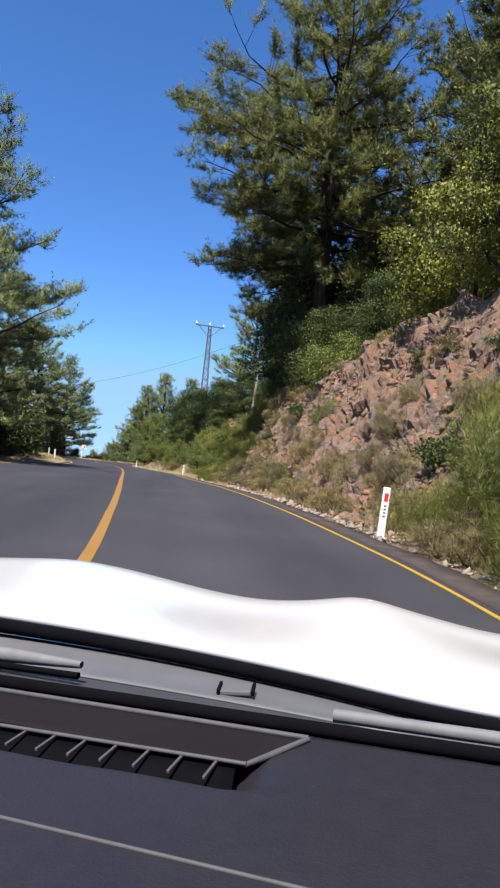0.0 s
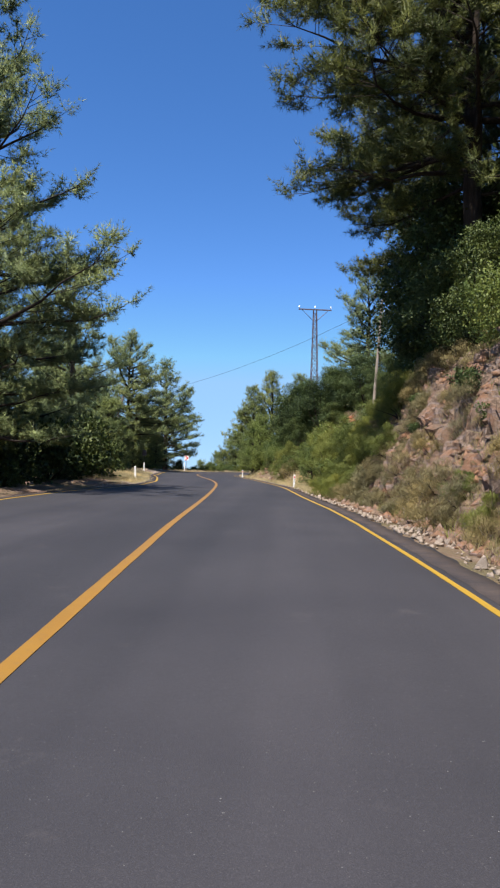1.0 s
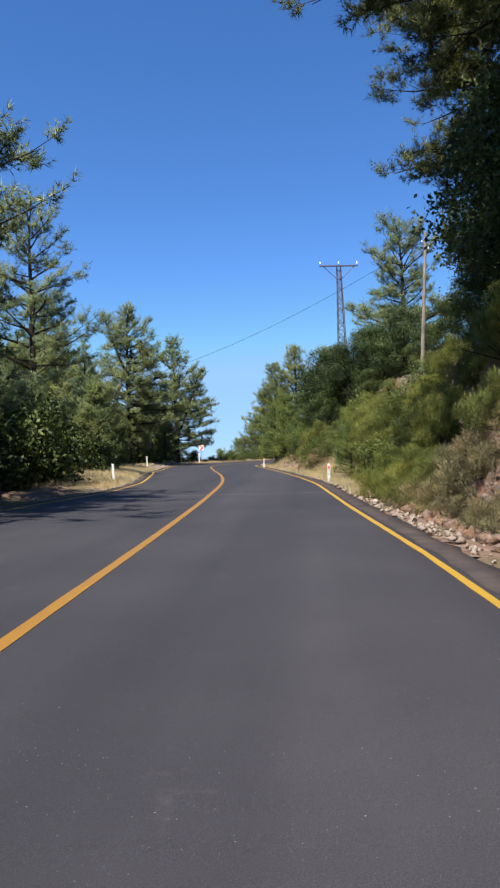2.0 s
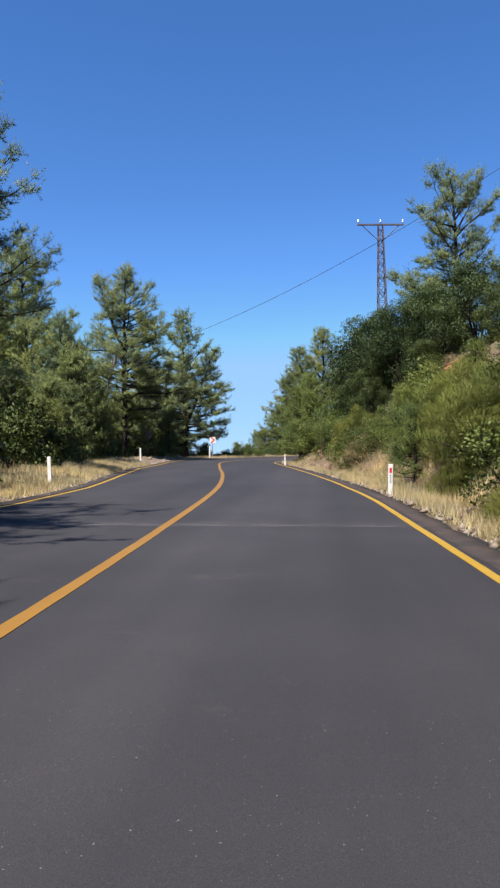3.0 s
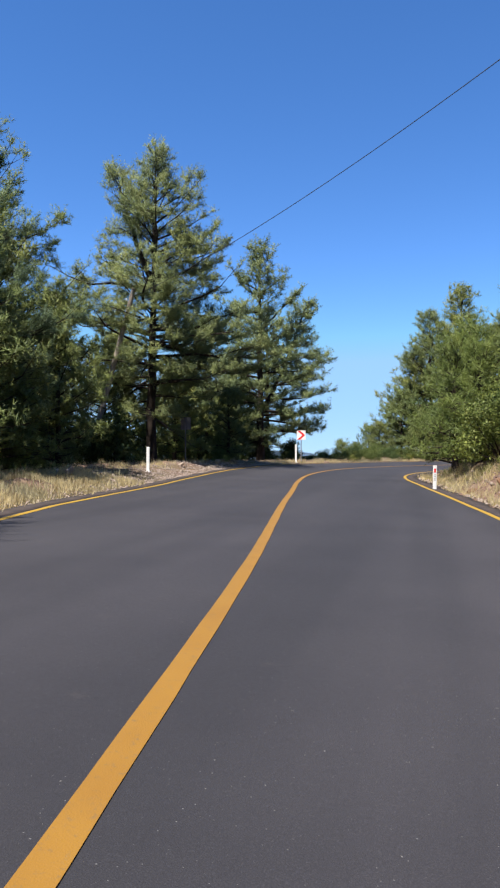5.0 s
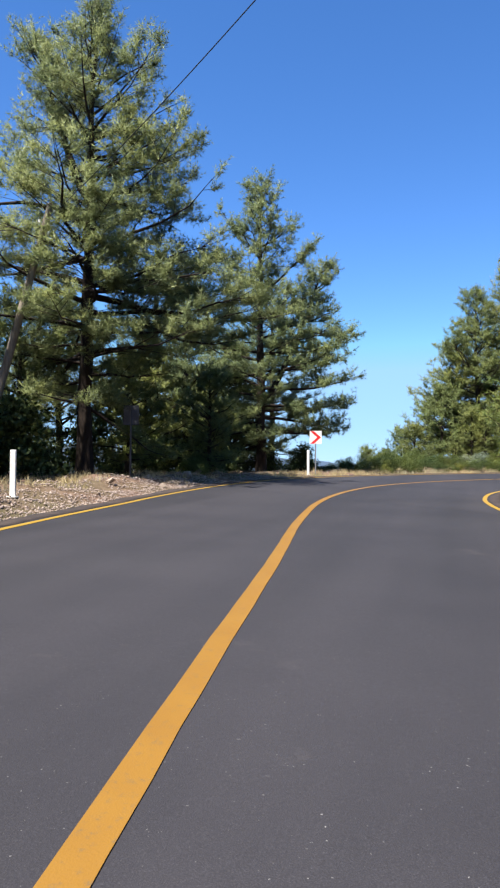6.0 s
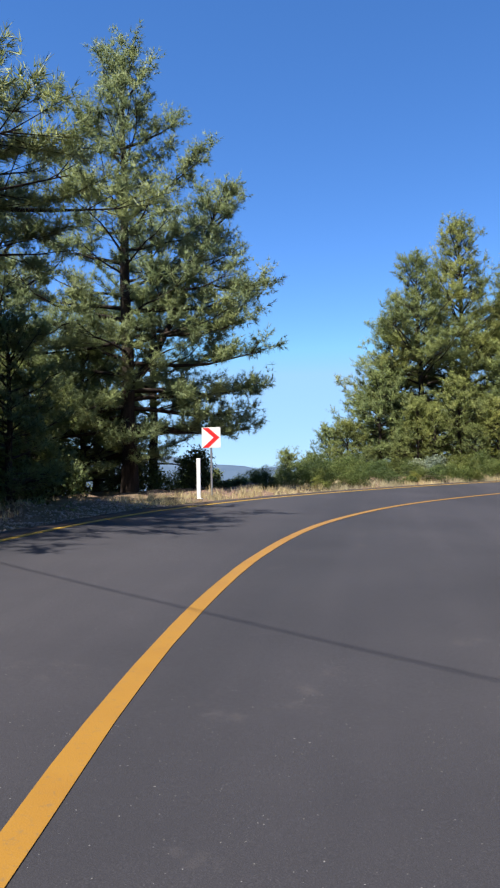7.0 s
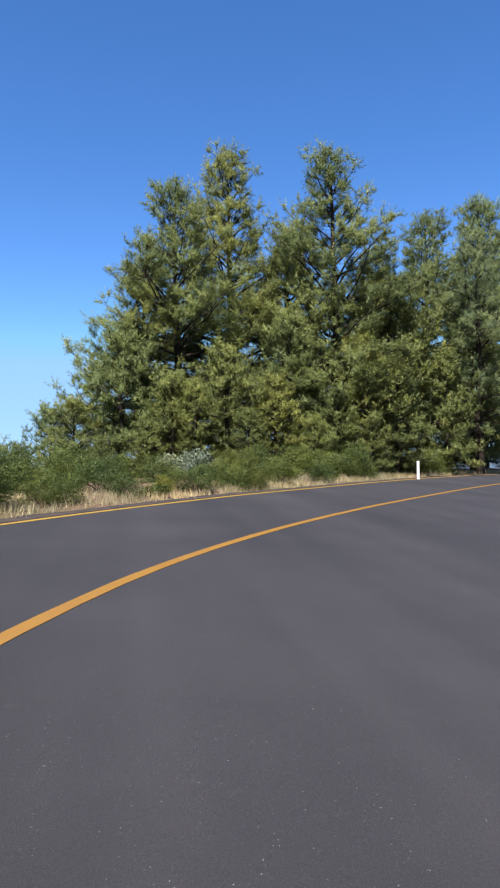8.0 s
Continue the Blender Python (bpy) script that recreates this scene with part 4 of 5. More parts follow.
def stone(name, me, x, y, s, sink, label, category, group, tilt=0.5):
    ob = new(name, me)
    ob.matrix_basis = Matrix.LocRotScale((x, y, gz(x, y) + s * sink), Euler((rnd.uniform(-tilt, tilt), rnd.uniform(-tilt, tilt), rnd.uniform(0, 6.28))), (s, s * rnd.uniform(0.7, 1.3), s * rnd.uniform(0.8, 1.2)))
    return tagged(ob, label, category, group)


def cells(p, seed):
    """A random value for each unit cell that the points fall in."""
    q = np.floor(p).astype(np.int64)
    h = (q[..., 0] * 73856093) ^ (q[..., 1] * 19349663) ^ (q[..., 2] * 83492791) ^ (seed * 2654435761)
    h = (h ^ (h >> 13)) * 1274126177
    return ((h ^ (h >> 16)) & 0xFFFF) / 65535.0


def rock_face():
    """The bare cut in the bank: fractured, bedded rock that steps in and out of the slope."""
    ys, us = np.arange(-7, 40, 0.11), np.arange(0.75, 5.6, 0.07)
    yy, uu = np.meshgrid(ys, us, indexing="ij")
    i = np.clip(np.searchsorted(LY, yy.ravel()), 0, len(LINE) - 1)
    x, y = LINE[i, 0] + WIDE_R[i] + SHOULDER + uu.ravel(), yy.ravel()
    z = ground_z(x, y)
    p = np.stack([x, y, z], 1)
    # bedding planes dip towards the road and along it
    a, b, c = np.array([0.80, 0.25, -0.55]), np.array([-0.2, 0.95, 0.24]), np.array([0.56, -0.15, 0.81])
    w = 0.16 * np.stack([waves(y, z, 1.1, 71), waves(x, z, 1.4, 72), waves(x, y, 1.2, 73)], 1)
    local = np.stack([(p + w) @ a, (p + w) @ b, (p + w) @ c], 1)
    jut = 0.34 * cells(local / [1.3, 1.9, 0.6], 1) + 0.22 * cells(local / [0.5, 0.8, 0.26] + 7.3, 2) + 0.10 * cells(local / [0.22, 0.3, 0.12] + 3.1, 3)
    bare = np.interp(y, [-7, -4, 2, 12, 19, 24, 30, 40], [-0.6, 0.1, 0.8, 0.8, 0.55, 0.0, -0.3, -0.5]) + 0.55 * waves(x + 2 * z, y, 5.0, 74) + np.interp(uu.ravel(), [0.75, 1.4, 4.4, 5.6], [-1.2, 0.0, 0.0, -1.2])
    d = (jut - 0.18) * np.clip(0.35 + bare, 0.0, 1.0) - 0.30 * np.clip(0.25 - bare, 0, 1) - 0.03
    out = unit(np.stack([np.full_like(x, -0.86), np.zeros_like(x), np.full_like(x, 0.5)], 1))
    v = p + out * d[:, None]
    g = np.arange(len(v)).reshape(yy.shape)
    f = np.stack([g[:-1, :-1], g[:-1, 1:], g[1:, 1:], g[1:, :-1]], -1).reshape(-1, 4)
    return tagged(new("rock_face", mesh_of("rock_face", v, f, M["rock"])), "reddish-brown fractured rock face cut into the bank", "rock face", kind="structure")


rock_face()
for k in range(130):
    y = rnd.uniform(-3, 26)
    i = int(np.argmin(np.abs(LINE[:, 1] - y)))
    x = float(LINE[i, 0] + WIDE_R[i]) + 1.7 + 4.2 * rnd.random()
    ob = stone("rock", rnd.choice(ROCKS), x, y, 1.0, 0.0, "reddish-brown fractured rock jutting from the cut bank", "rock", "rocks of the cut", 0.3)
    size = rnd.choice((0.15, 0.2, 0.3, 0.45, 0.6)) * rnd.uniform(0.8, 1.2)
    ob.matrix_basis = Matrix.LocRotScale((x + 0.05 * size, y, gz(x, y) - 0.05 * size), Euler((0.55 + rnd.gauss(0, 0.25), -0.85 + rnd.gauss(0, 0.25), 0.4 + rnd.gauss(0, 0.45))), (size * 0.8, size * rnd.uniform(0.8, 1.5), size * rnd.uniform(0.5, 0.9)))
for k in range(44):
    y = rnd.uniform(57, 69)
    i = int(np.argmin(np.abs(LINE[:, 1] - y)))
    x = float(LINE[i, 0] + WIDE_R[i]) + 1.4 + 2.4 * rnd.random()
    stone("rock", rnd.choice(ROCKS), x, y, rnd.choice((0.2, 0.25, 0.35, 0.5)), 0.05, "brown weathered rock of the outcrop at the bend", "rock", "rocks of the outcrop", 0.9)
for k in range(110):
    y = rnd.uniform(-2, 34)
    i = int(np.argmin(np.abs(LINE[:, 1] - y)))
    x = float(LINE[i, 0] + WIDE_R[i]) + 0.75 + 1.9 * rnd.random() ** 1.3
    stone("loose_stone", rnd.choice(PALE), x, y, rnd.choice((0.05, 0.06, 0.08, 0.1, 0.14)) * rnd.uniform(0.8, 1.2), 0.3, "pale broken stone fallen beside the asphalt", "stone", "fallen stones", 3)
for k in range(22):
    y = rnd.uniform(62, 84)
    i = int(np.argmin(np.abs(LINE[:, 1] - y)))
    x = float(LINE[i, 0] - WIDE_L[i]) - 0.9 - 2.2 * rnd.random()
    stone("loose_stone", rnd.choice(PALE), x, y, rnd.choice((0.06, 0.09, 0.13, 0.2)) * rnd.uniform(0.8, 1.2), 0.3, "pale stone lying on the bare verge", "stone", "verge stones", 3)
stone("boulder", ROCKS[3], -9.2, 112.5, 1.5, 0.3, "grey boulder below the verge outside the bend", "rock", "verge stones", 0.3)


for x, y, s in ((1.7, 65.4, 0.7), (1.95, 66.0, 0.85), (2.3, 64.8, 0.9), (1.6, 66.5, 0.6), (2.4, 66.2, 1.0), (2.5, 65.3, 1.1), (2.0, 67.2, 0.6)):
    ob = stone("rock", rnd.choice(ROCKS), x, y, s, 0.55, "dark red-brown craggy rock of the outcrop at the bend", "rock", "rocks of the outcrop", 0.5)
for k in range(12):
    stone("earth_clod", rnd.choice(EARTH), 8.2 + rnd.uniform(-1.2, 1.0), 58.5 + rnd.uniform(-1.4, 1.4), rnd.uniform(0.3, 0.8), 0.05, "red-brown earth broken from the bank", "earth", "red earth scar", 0.6)
for x, y, s in ((5.55, 14.0, 0.26), (5.7, 12.6, 0.17), (5.35, 15.2, 0.15), (6.1, 13.3, 0.2), (1.9, 49.5, 0.13)):
    stone("loose_stone", rnd.choice(PALE), x, y, s, 0.3, "large pale broken stone beside the asphalt", "stone", "fallen stones", 1)


def scree(name, count, y0, y1, lo, hi, seed, mat, label, top, side=1):
    """Many small angular chips scattered on the bank, as one mass."""
    r = np.random.RandomState(seed)
    y = r.uniform(y0, y1, count)
    i = np.clip(np.searchsorted(LY, y), 0, len(LINE) - 1)
    off = lo + (hi - lo) * r.rand(count) ** 1.2
    x = LINE[i, 0] + WIDE_R[i] + SHOULDER + off if side > 0 else LINE[i, 0] - WIDE_L[i] - SHOULDER - off
    c = np.stack([x, y, ground_z(x, y) + 0.01], 1)
    size = top * r.uniform(0.25, 1.0, (count, 1, 1)) ** 2
    oct_v = np.array([(1, 0, 0), (0, 1, 0), (-1, 0, 0), (0, -1, 0), (0, 0, 0.8), (0, 0, -0.5)])
    v = c[:, None] + (oct_v[None] + r.normal(0, 0.28, (count, 6, 3))) * size
    f = np.array([(0, 1, 4), (1, 2, 4), (2, 3, 4), (3, 0, 4), (1, 0, 5), (2, 1, 5), (3, 2, 5), (0, 3, 5)])
    soup = Soup()
    soup.add(v.reshape(-1, 3), (np.arange(count)[:, None, None] * 6 + f[None]).reshape(-1, 3))
    return tagged(new(name, soup.mesh(name, M[mat])), label, "scree", kind="stuff")


scree("scree", 6400, -5, 34, 0.7, 4.6, 31, "rock", "reddish-brown rock chips strewn over the cut bank", 0.20)
scree("gravel", 4200, -20, 80, 0.02, 1.9, 32, "stone", "pale gravel along the foot of the bank", 0.09)
scree("gravel", 5000, 30, 64, 0.0, 0.7, 34, "verge_dirt", "pale gravel along the edge of the valley verge", 0.04, -1)
scree("gravel", 16000, 62, 88, 0.02, 2.3, 33, "verge_dirt", "pale pinkish gravel and dirt on the bare valley verge", 0.036, -1)


def grass(name, spots, blade, mat, label, seed):
    """One mass of grass tufts at the given spots (x, y, blades)."""
    r = np.random.RandomState(seed)
    soup = Soup()
    xy = np.array(spots)
    at = np.stack([xy[:, 0], xy[:, 1], ground_z(xy[:, 0], xy[:, 1]) - 0.02], 1)
    at = np.repeat(at, 9, 0) + r.normal(0, 0.06, (len(at) * 9, 3)) * [1, 1, 0]
    soup.add(*blades(r, at, np.tile([0, 0, 1.0], (len(at), 1)), 1, blade, 0.016, 0.33))
    return tagged(new(name, soup.mesh(name, M[mat])), label, "grass", kind="stuff")


def verge_spots(count, y0, y1, lo, hi, side, seed, clump=0.5):
    r = np.random.RandomState(seed)
    y = r.uniform(y0, y1, count)
    i = np.array([int(np.argmin(np.abs(LINE[:, 1] - v))) for v in y])
    w = (WIDE_R if side > 0 else WIDE_L)[i] + SHOULDER + r.uniform(lo, hi, count)
    p = LINE[i] + RIGHT[i] * (w * side)[:, None] + r.normal(0, 0.15, (count, 2))
    keep = waves(p[:, 0], p[:, 1], 2.2, seed + 5) > -clump
    return p[keep]


grass("dry_grass", np.concatenate([verge_spots(8500, 36, 66, 0.12, 6.0, -1, 1, 0.8), verge_spots(1300, 66, 84, 1.2, 7.0, -1, 2, 0.1), verge_spots(1700, 86, 125, 0.1, 1.6, -1, 3, 0.5)]), 0.25, "dry_grass", "straw-coloured dry grass on the valley verge", 1)
grass("dry_grass", np.concatenate([verge_spots(2600, 28, 58, 0.2, 3.0, 1, 4, 0.3), verge_spots(700, 58, 80, 0.2, 1.6, 1, 14, 0.1)]), 0.34, "dry_grass", "straw-coloured dry grass at the foot of the bank", 5)
grass("dry_grass", np.concatenate([verge_spots(2600, 4, 36, 1.2, 5.0, 1, 5, 0.1), verge_spots(500, -20, 6, 0.5, 2.0, 1, 6, 0.0)]), 0.34, "dry_brush", "straw-brown dry grass at the foot of the bank", 2)
grass("tall_grass", np.concatenate([verge_spots(1300, 38, 64, 3.0, 6.5, -1, 11, 0.5), verge_spots(260, 42, 56, 1.6, 3.4, 1, 12, 0.2)]), 0.6, "dry_grass", "tall golden dry grass with seed heads at the back of the verge", 4)
grass("green_weeds", np.concatenate([verge_spots(1500, -20, 40, 0.9, 5.0, 1, 7, -0.25), verge_spots(900, 38, 80, 1.0, 4.0, 1, 8, -0.2)]), 0.45, "broom", "green weeds growing between stones on the bank", 3)


def far_woods(name, count, place, label, seed):
    """Tree tops of the woods away from the road, as one mass of clumped leaves."""
    r = np.random.RandomState(seed)
    x, y = place(r, count)
    _, _, far = locate(x, y)
    keep = far > 27
    x, y = x[keep], y[keep]
    z = ground_z(x, y)
    n, each = len(x), 150
    tall = r.uniform(4.5, 8.5, n)
    u = r.uniform(0, 1, (n, each))
    wide = 0.34 * tall[:, None] * (1 - u) ** 0.6 * np.sqrt(r.uniform(0, 1, (n, each)))
    a = r.uniform(0, 6.283, (n, each))
    at = np.stack([x[:, None] + wide * np.cos(a), y[:, None] + wide * np.sin(a), z[:, None] + tall[:, None] * (0.05 + 0.95 * u)], -1).reshape(-1, 3)
    out = np.stack([np.cos(a), np.sin(a), 0.4 + 0 * a], -1).reshape(-1, 3)
    soup = Soup()
    v, f = leaves(r, at, unit(out), 0.95)
    soup.add(v, f, np.repeat(unit(out + r.normal(0, 0.4, out.shape)), 4, 0))
    return tagged(new(name, soup.mesh(name, M["needles"])), label, "woods", kind="stuff")


far_woods("far_woods", 420, lambda r, n: (-27 - 110 * r.rand(n) ** 1.2, -60 + 230 * r.rand(n)), "green pine woods on the slope below the road", 51)
far_woods("far_woods", 200, lambda r, n: (28 + 70 * r.rand(n), -50 + 100 * r.rand(n)), "green pine woods higher up the hill", 52)


# ---- road furniture ----
def marker_post(x, y, height, turn, label, lean=0.0, front=True):
    """White plastic roadside post with a red reflector and small dark print."""
    root = new("marker_post")
    root.matrix_basis = pose(x, y, gz(x, y) - 0.02, 0, lean, turn)
    bm = bmesh.new()
    box(bm, (0.12, 0.05, height + 0.1), (0, 0, height / 2 - 0.05), 0.012)
    part("post_body", bm, M["white"], root)
    face = -0.027 if front else 0.027
    bm = bmesh.new()
    box(bm, (0.06, 0.008, 0.13), (0, face, height - 0.16), 0.002)
    part("reflector", bm, M["red"], root, "red reflector plate")
    for k in range(4):
        bm = bmesh.new()
        box(bm, (0.035, 0.004, 0.022), (0, face, height - 0.30 - 0.055 * k), 0.001)
        part("print_mark", bm, M["black"], root, "small dark printed mark")
    bm = bmesh.new()
    box(bm, (0.2, 0.14, 0.03), (0, 0, 0.035), 0.008)
    part("base_plate", bm, M["white"], root)
    return tagged(root, label, "marker post", "roadside marker posts")


for x, y, h, turn, lean in ((4.62, -7.35, 0.85, -5, 4), (3.2, 38.0, 0.85, 2, 2), (-1.15, 68.6, 0.85, 8, 1), (-6.9, 40.5, 0.9, -5, -2), (-11.5, 69.6, 0.95, 5, 0), (-9.78, 90.4, 1.2, -10, 0), (8.7, 113.3, 0.9, -30, 0)):
    near = x > -3 and y < 100
    marker_post(x, y, h, turn, "white plastic roadside marker post with red reflector" if near else "white plastic roadside marker post, plain back to the road", lean, near)


def bend_sign(x, y, z, turn):
    """Square white plate with a red chevron on a steel post."""
    root = new("bend_sign")
    root.matrix_basis = pose(x, y, gz(x, y), 0, 0, turn)
    c = z - gz(x, y)
    bm = bmesh.new()
    box(bm, (0.62, 0.012, 0.62), (0, 0, c), 0.004)
    part("plate", bm, M["white"], root)
    bm = bmesh.new()
    w, h, s = 0.15, 0.30, 0.13
    pts = [(-s - w, h), (-s + w * 0.3, h), (s + w, 0), (-s + w * 0.3, -h), (-s - w, -h), (s - w * 0.3, 0)]
    front = [bm.verts.new((px, -0.0095, c + pz)) for px, pz in pts]
    back = [bm.verts.new((px, -0.007, c + pz)) for px, pz in pts]
    for quad in ((0, 1, 2, 5), (5, 2, 3, 4)):
        bm.faces.new([front[q] for q in quad][::-1])
        bm.faces.new([back[q] for q in quad])
    for q in range(6):
        bm.faces.new((front[q], front[(q + 1) % 6], back[(q + 1) % 6], back[q]))
    bmesh.ops.recalc_face_normals(bm, faces=bm.faces)
    part("chevron", bm, M["red"], root, "red chevron pointing round the bend")
    bm = rod(bmesh.new(), (-0.02, 0.04, -0.3), (-0.02, 0.04, c + 0.25), 0.03, 10)
    part("pole", bm, M["steel"], root, "galvanised steel pole")
    for dz in (-0.18, 0.18):
        bm = box(bmesh.new(), (0.16, 0.05, 0.035), (-0.02, 0.022, c + dz), 0.005)
        part("clamp", bm, M["steel"], root)
    return tagged(root, "square white sign with red chevron on a steel pole", "road sign")


bend_sign(-9.64, 91.5, 4.66, -12)


def back_sign(x, y, z, turn):
    """A sign for the other direction, seen from behind."""
    root = new("road_sign")
    root.matrix_basis = pose(x, y, gz(x, y), 0, 0, turn)
    c = z - gz(x, y)
    bm = box(bmesh.new(), (0.5, 0.012, 0.62), (0, 0.03, c), 0.02)
    part("plate", bm, M["dull"], root, "bare dull grey back of the plate")
    bm = rod(bmesh.new(), (0, 0, -0.3), (0, 0, c + 0.3), 0.03, 10)
    part("pole", bm, M["dull"], root)
    return tagged(root, "grey back of a road sign on a steel pole", "road sign")


back_sign(-13.0, 78.1, 4.8, 10)


def lattice_tower(x, y, top, arm, turn):
    """Four-legged lattice tower with one crossarm and pin insulators."""
    root = new("lattice_tower")
    z0 = gz(x, y) - 0.2
    root.matrix_basis = pose(x, y, z0, 0, 0, turn)
    h = top - z0
    b0, b1 = 0.58, 0.19
    half = lambda z: b0 + (b1 - b0) * z / h  # noqa: E731
    corner = [(1, 1), (-1, 1), (-1, -1), (1, -1)]
    for cx, cy in corner:
        part("leg", rod(bmesh.new(), (cx * b0, cy * b0, 0), (cx * b1, cy * b1, h), 0.045, 4), M["tower"], root)
    z, k = 0.6, 0
    while z < h - 0.5:
        step = 2.1 * half(z)
        z2 = min(z + step, h - 0.1)
        for c in range(4):
            (ax, ay), (bx, by) = corner[c], corner[(c + 1) % 4]
            p, q = half(z), half(z2)
            a, b = ((ax * p, ay * p, z), (bx * q, by * q, z2)) if (k + c) % 2 else ((bx * p, by * p, z), (ax * q, ay * q, z2))
            part("brace", rod(bmesh.new(), a, b, 0.03, 4), M["tower"], root)
            part("strut", rod(bmesh.new(), (ax * q, ay * q, z2), (bx * q, by * q, z2), 0.025, 4), M["tower"], root)
        z, k = z2, k + 1
    part("crossarm", box(bmesh.new(), (arm, 0.16, 0.13), (0, 0, h), 0.01), M["tower"], root)
    for s in (-1, 1):
        part("stay", rod(bmesh.new(), (s * arm * 0.40, 0, h - 0.05), (s * half(h - 1.4), 0, h - 1.4), 0.035, 4), M["tower"], root)
    for px in (-arm / 2 + 0.08, 0, arm / 2 - 0.08):
        pin = part("pin", rod(bmesh.new(), (px, 0, h), (px, 0, h + 0.38), 0.02, 6), M["tower"], root)
        bm = bmesh.new()
        for dz, rr in ((0.22, 0.10), (0.32, 0.085), (0.42, 0.06)):
            rod(bm, (px, 0, h + dz), (px, 0, h + dz + 0.07), rr, 10, rr * 0.6)
        part("insulator", bm, M["porcelain"], pin, "white porcelain insulator")
    return tagged(root, "rust-brown steel lattice power tower on the hill", "power tower")


lattice_tower(6.85, 82.9, 23.0, 4.1, 8)


def utility_pole(foot, top, radius, label):
    """A round wooden pole with a short arm and insulators."""
    root = new("utility_pole")
    root.location = foot
    d = Vector(top) - Vector(foot)
    part("pole_shaft", rod(bmesh.new(), -0.06 * d, d, radius, 12, radius * 0.7), M["pole"], root)
    for f in (0.965, 0.93, 0.88):
        p = d * f
        s = 1 if f != 0.93 else -1
        hook = part("hook", rod(bmesh.new(), p, p + Vector((0.22 * s, 0, 0.02)), 0.014, 6), M["steel"], root)
        bm = bmesh.new()
        rod(bm, p + Vector((0.22 * s, 0, 0.0)), p + Vector((0.22 * s, 0, 0.13)), 0.05, 10, 0.035)
        part("insulator", bm, M["porcelain"], hook, "white porcelain insulator")
    return tagged(root, label, "utility pole", "utility poles")


RIGHT_TOP, LEFT_TOP = (11.0, 55.4, 17.5), (-15.4, 77.2, 11.4)
utility_pole((10.2, 54.6, gz(10.2, 54.6)), RIGHT_TOP, 0.13, "grey weathered wooden utility pole on the bank")
utility_pole((-17.4, 76.4, gz(-17.4, 76.4)), LEFT_TOP, 0.15, "leaning dark wooden utility pole among the pines")


def wire(a, b, sag, radius):
    a, b = np.array(a), np.array(b)
    k = np.linspace(0, 1, 40)[:, None]
    path = a + (b - a) * k - np.array([0, 0, 1.0]) * sag * 4 * k * (1 - k)
    soup = Soup()
    soup.add(*tube(path, np.full(40, radius), 6))
    return tagged(new("overhead_cable", soup.mesh("cable_run", M["cable"], True)), "black overhead cable hanging across the road between poles", "cable")


wire((RIGHT_TOP[0], RIGHT_TOP[1], RIGHT_TOP[2] - 0.5), (LEFT_TOP[0], LEFT_TOP[1], LEFT_TOP[2] - 0.4), 1.15, 0.0125)


# ---- the white car, standing where the drive begins ----
m = Mat("white_car_paint", 0.25, 0.0, 0.5)
m.color(m.mix(m.noise(1.2, 3), (0.62, 0.595, 0.575), (0.67, 0.645, 0.62)))
m.b.inputs["Coat Weight"].default_value = 0.6
M["car_white"] = m.m
m = Mat("grained_dash_plastic", 0.55, 0.0, 0.4)
gr = m.noise(260, 2, 0.6)
m.color(m.mix(m.noise(5, 4), (0.0115, 0.0098, 0.0125), (0.0175, 0.0150, 0.0188))).bump(gr, 0.5, 0.002).rough(m.noise(40, 3), 0.45, 0.65)
M["dash"] = m.m
m = Mat("dark_vent_plastic", 0.8, 0.0, 0.15)
m.color(m.mix(m.noise(12, 3), (0.007, 0.0055, 0.0055), (0.013, 0.0105, 0.0105)))
M["vent"] = m.m
# lighter grey for moulded edges, with their highlight painted into the colour
m = Mat("rim_highlight_plastic", 0.6, 0.0, 0.3)
m.color(m.mix(m.noise(60, 3), (0.05, 0.048, 0.05), (0.10, 0.096, 0.098)))
M["rim"] = m.m
m = Mat("grey_cowl_plastic", 0.6)
m.color(m.mix(m.noise(9, 4), (0.075, 0.073, 0.075), (0.13, 0.127, 0.13)))
M["cowl"] = m.m
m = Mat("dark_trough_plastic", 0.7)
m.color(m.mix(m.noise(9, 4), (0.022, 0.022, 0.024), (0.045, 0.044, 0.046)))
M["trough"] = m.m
# near-black for real rubber and for shade painted at bonnet, screen and vent
m = Mat("rubber_and_shade_black", 1.0, 0.0, 0.04)
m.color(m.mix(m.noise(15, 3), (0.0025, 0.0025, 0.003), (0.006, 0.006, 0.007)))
M["rubber_shade"] = m.m
m = Mat("brushed_wiper_metal", 0.75, 0.3)
m.color(m.mix(m.noise(30, 3), (0.13, 0.13, 0.13), (0.22, 0.215, 0.21)))
M["wiper"] = m.m


def step(a, b, x):
    u = np.clip((x - a) / (b - a), 0, 1)
    return u * u * (3 - 2 * u)


def lofted(name, xs, ds, fn, mat, parent, thick=0.012, label=""):
    """A panel over a grid of sideways and forward values, with thickness."""
    xx, dd = np.meshgrid(xs, ds, indexing="ij")
    p = np.stack(fn(xx, dd), -1)
    n, k = xx.shape
    a = np.arange(n * k).reshape(n, k)
    f = np.stack([a[:-1, :-1], a[1:, :-1], a[1:, 1:], a[:-1, 1:]], -1).reshape(-1, 4)
    q = p.reshape(-1, 3)[f[0]]
    if np.cross(q[1] - q[0], q[2] - q[1])[2] < 0:
        f = f[:, ::-1]
    ob = new(name, mesh_of(name, p.reshape(-1, 3), f, mat, True))
    ob.parent = parent
    if thick:
        mod = ob.modifiers.new("shell", "SOLIDIFY")
        mod.thickness, mod.offset = thick, -1
    if label:
        ob["label"] = label
    return ob


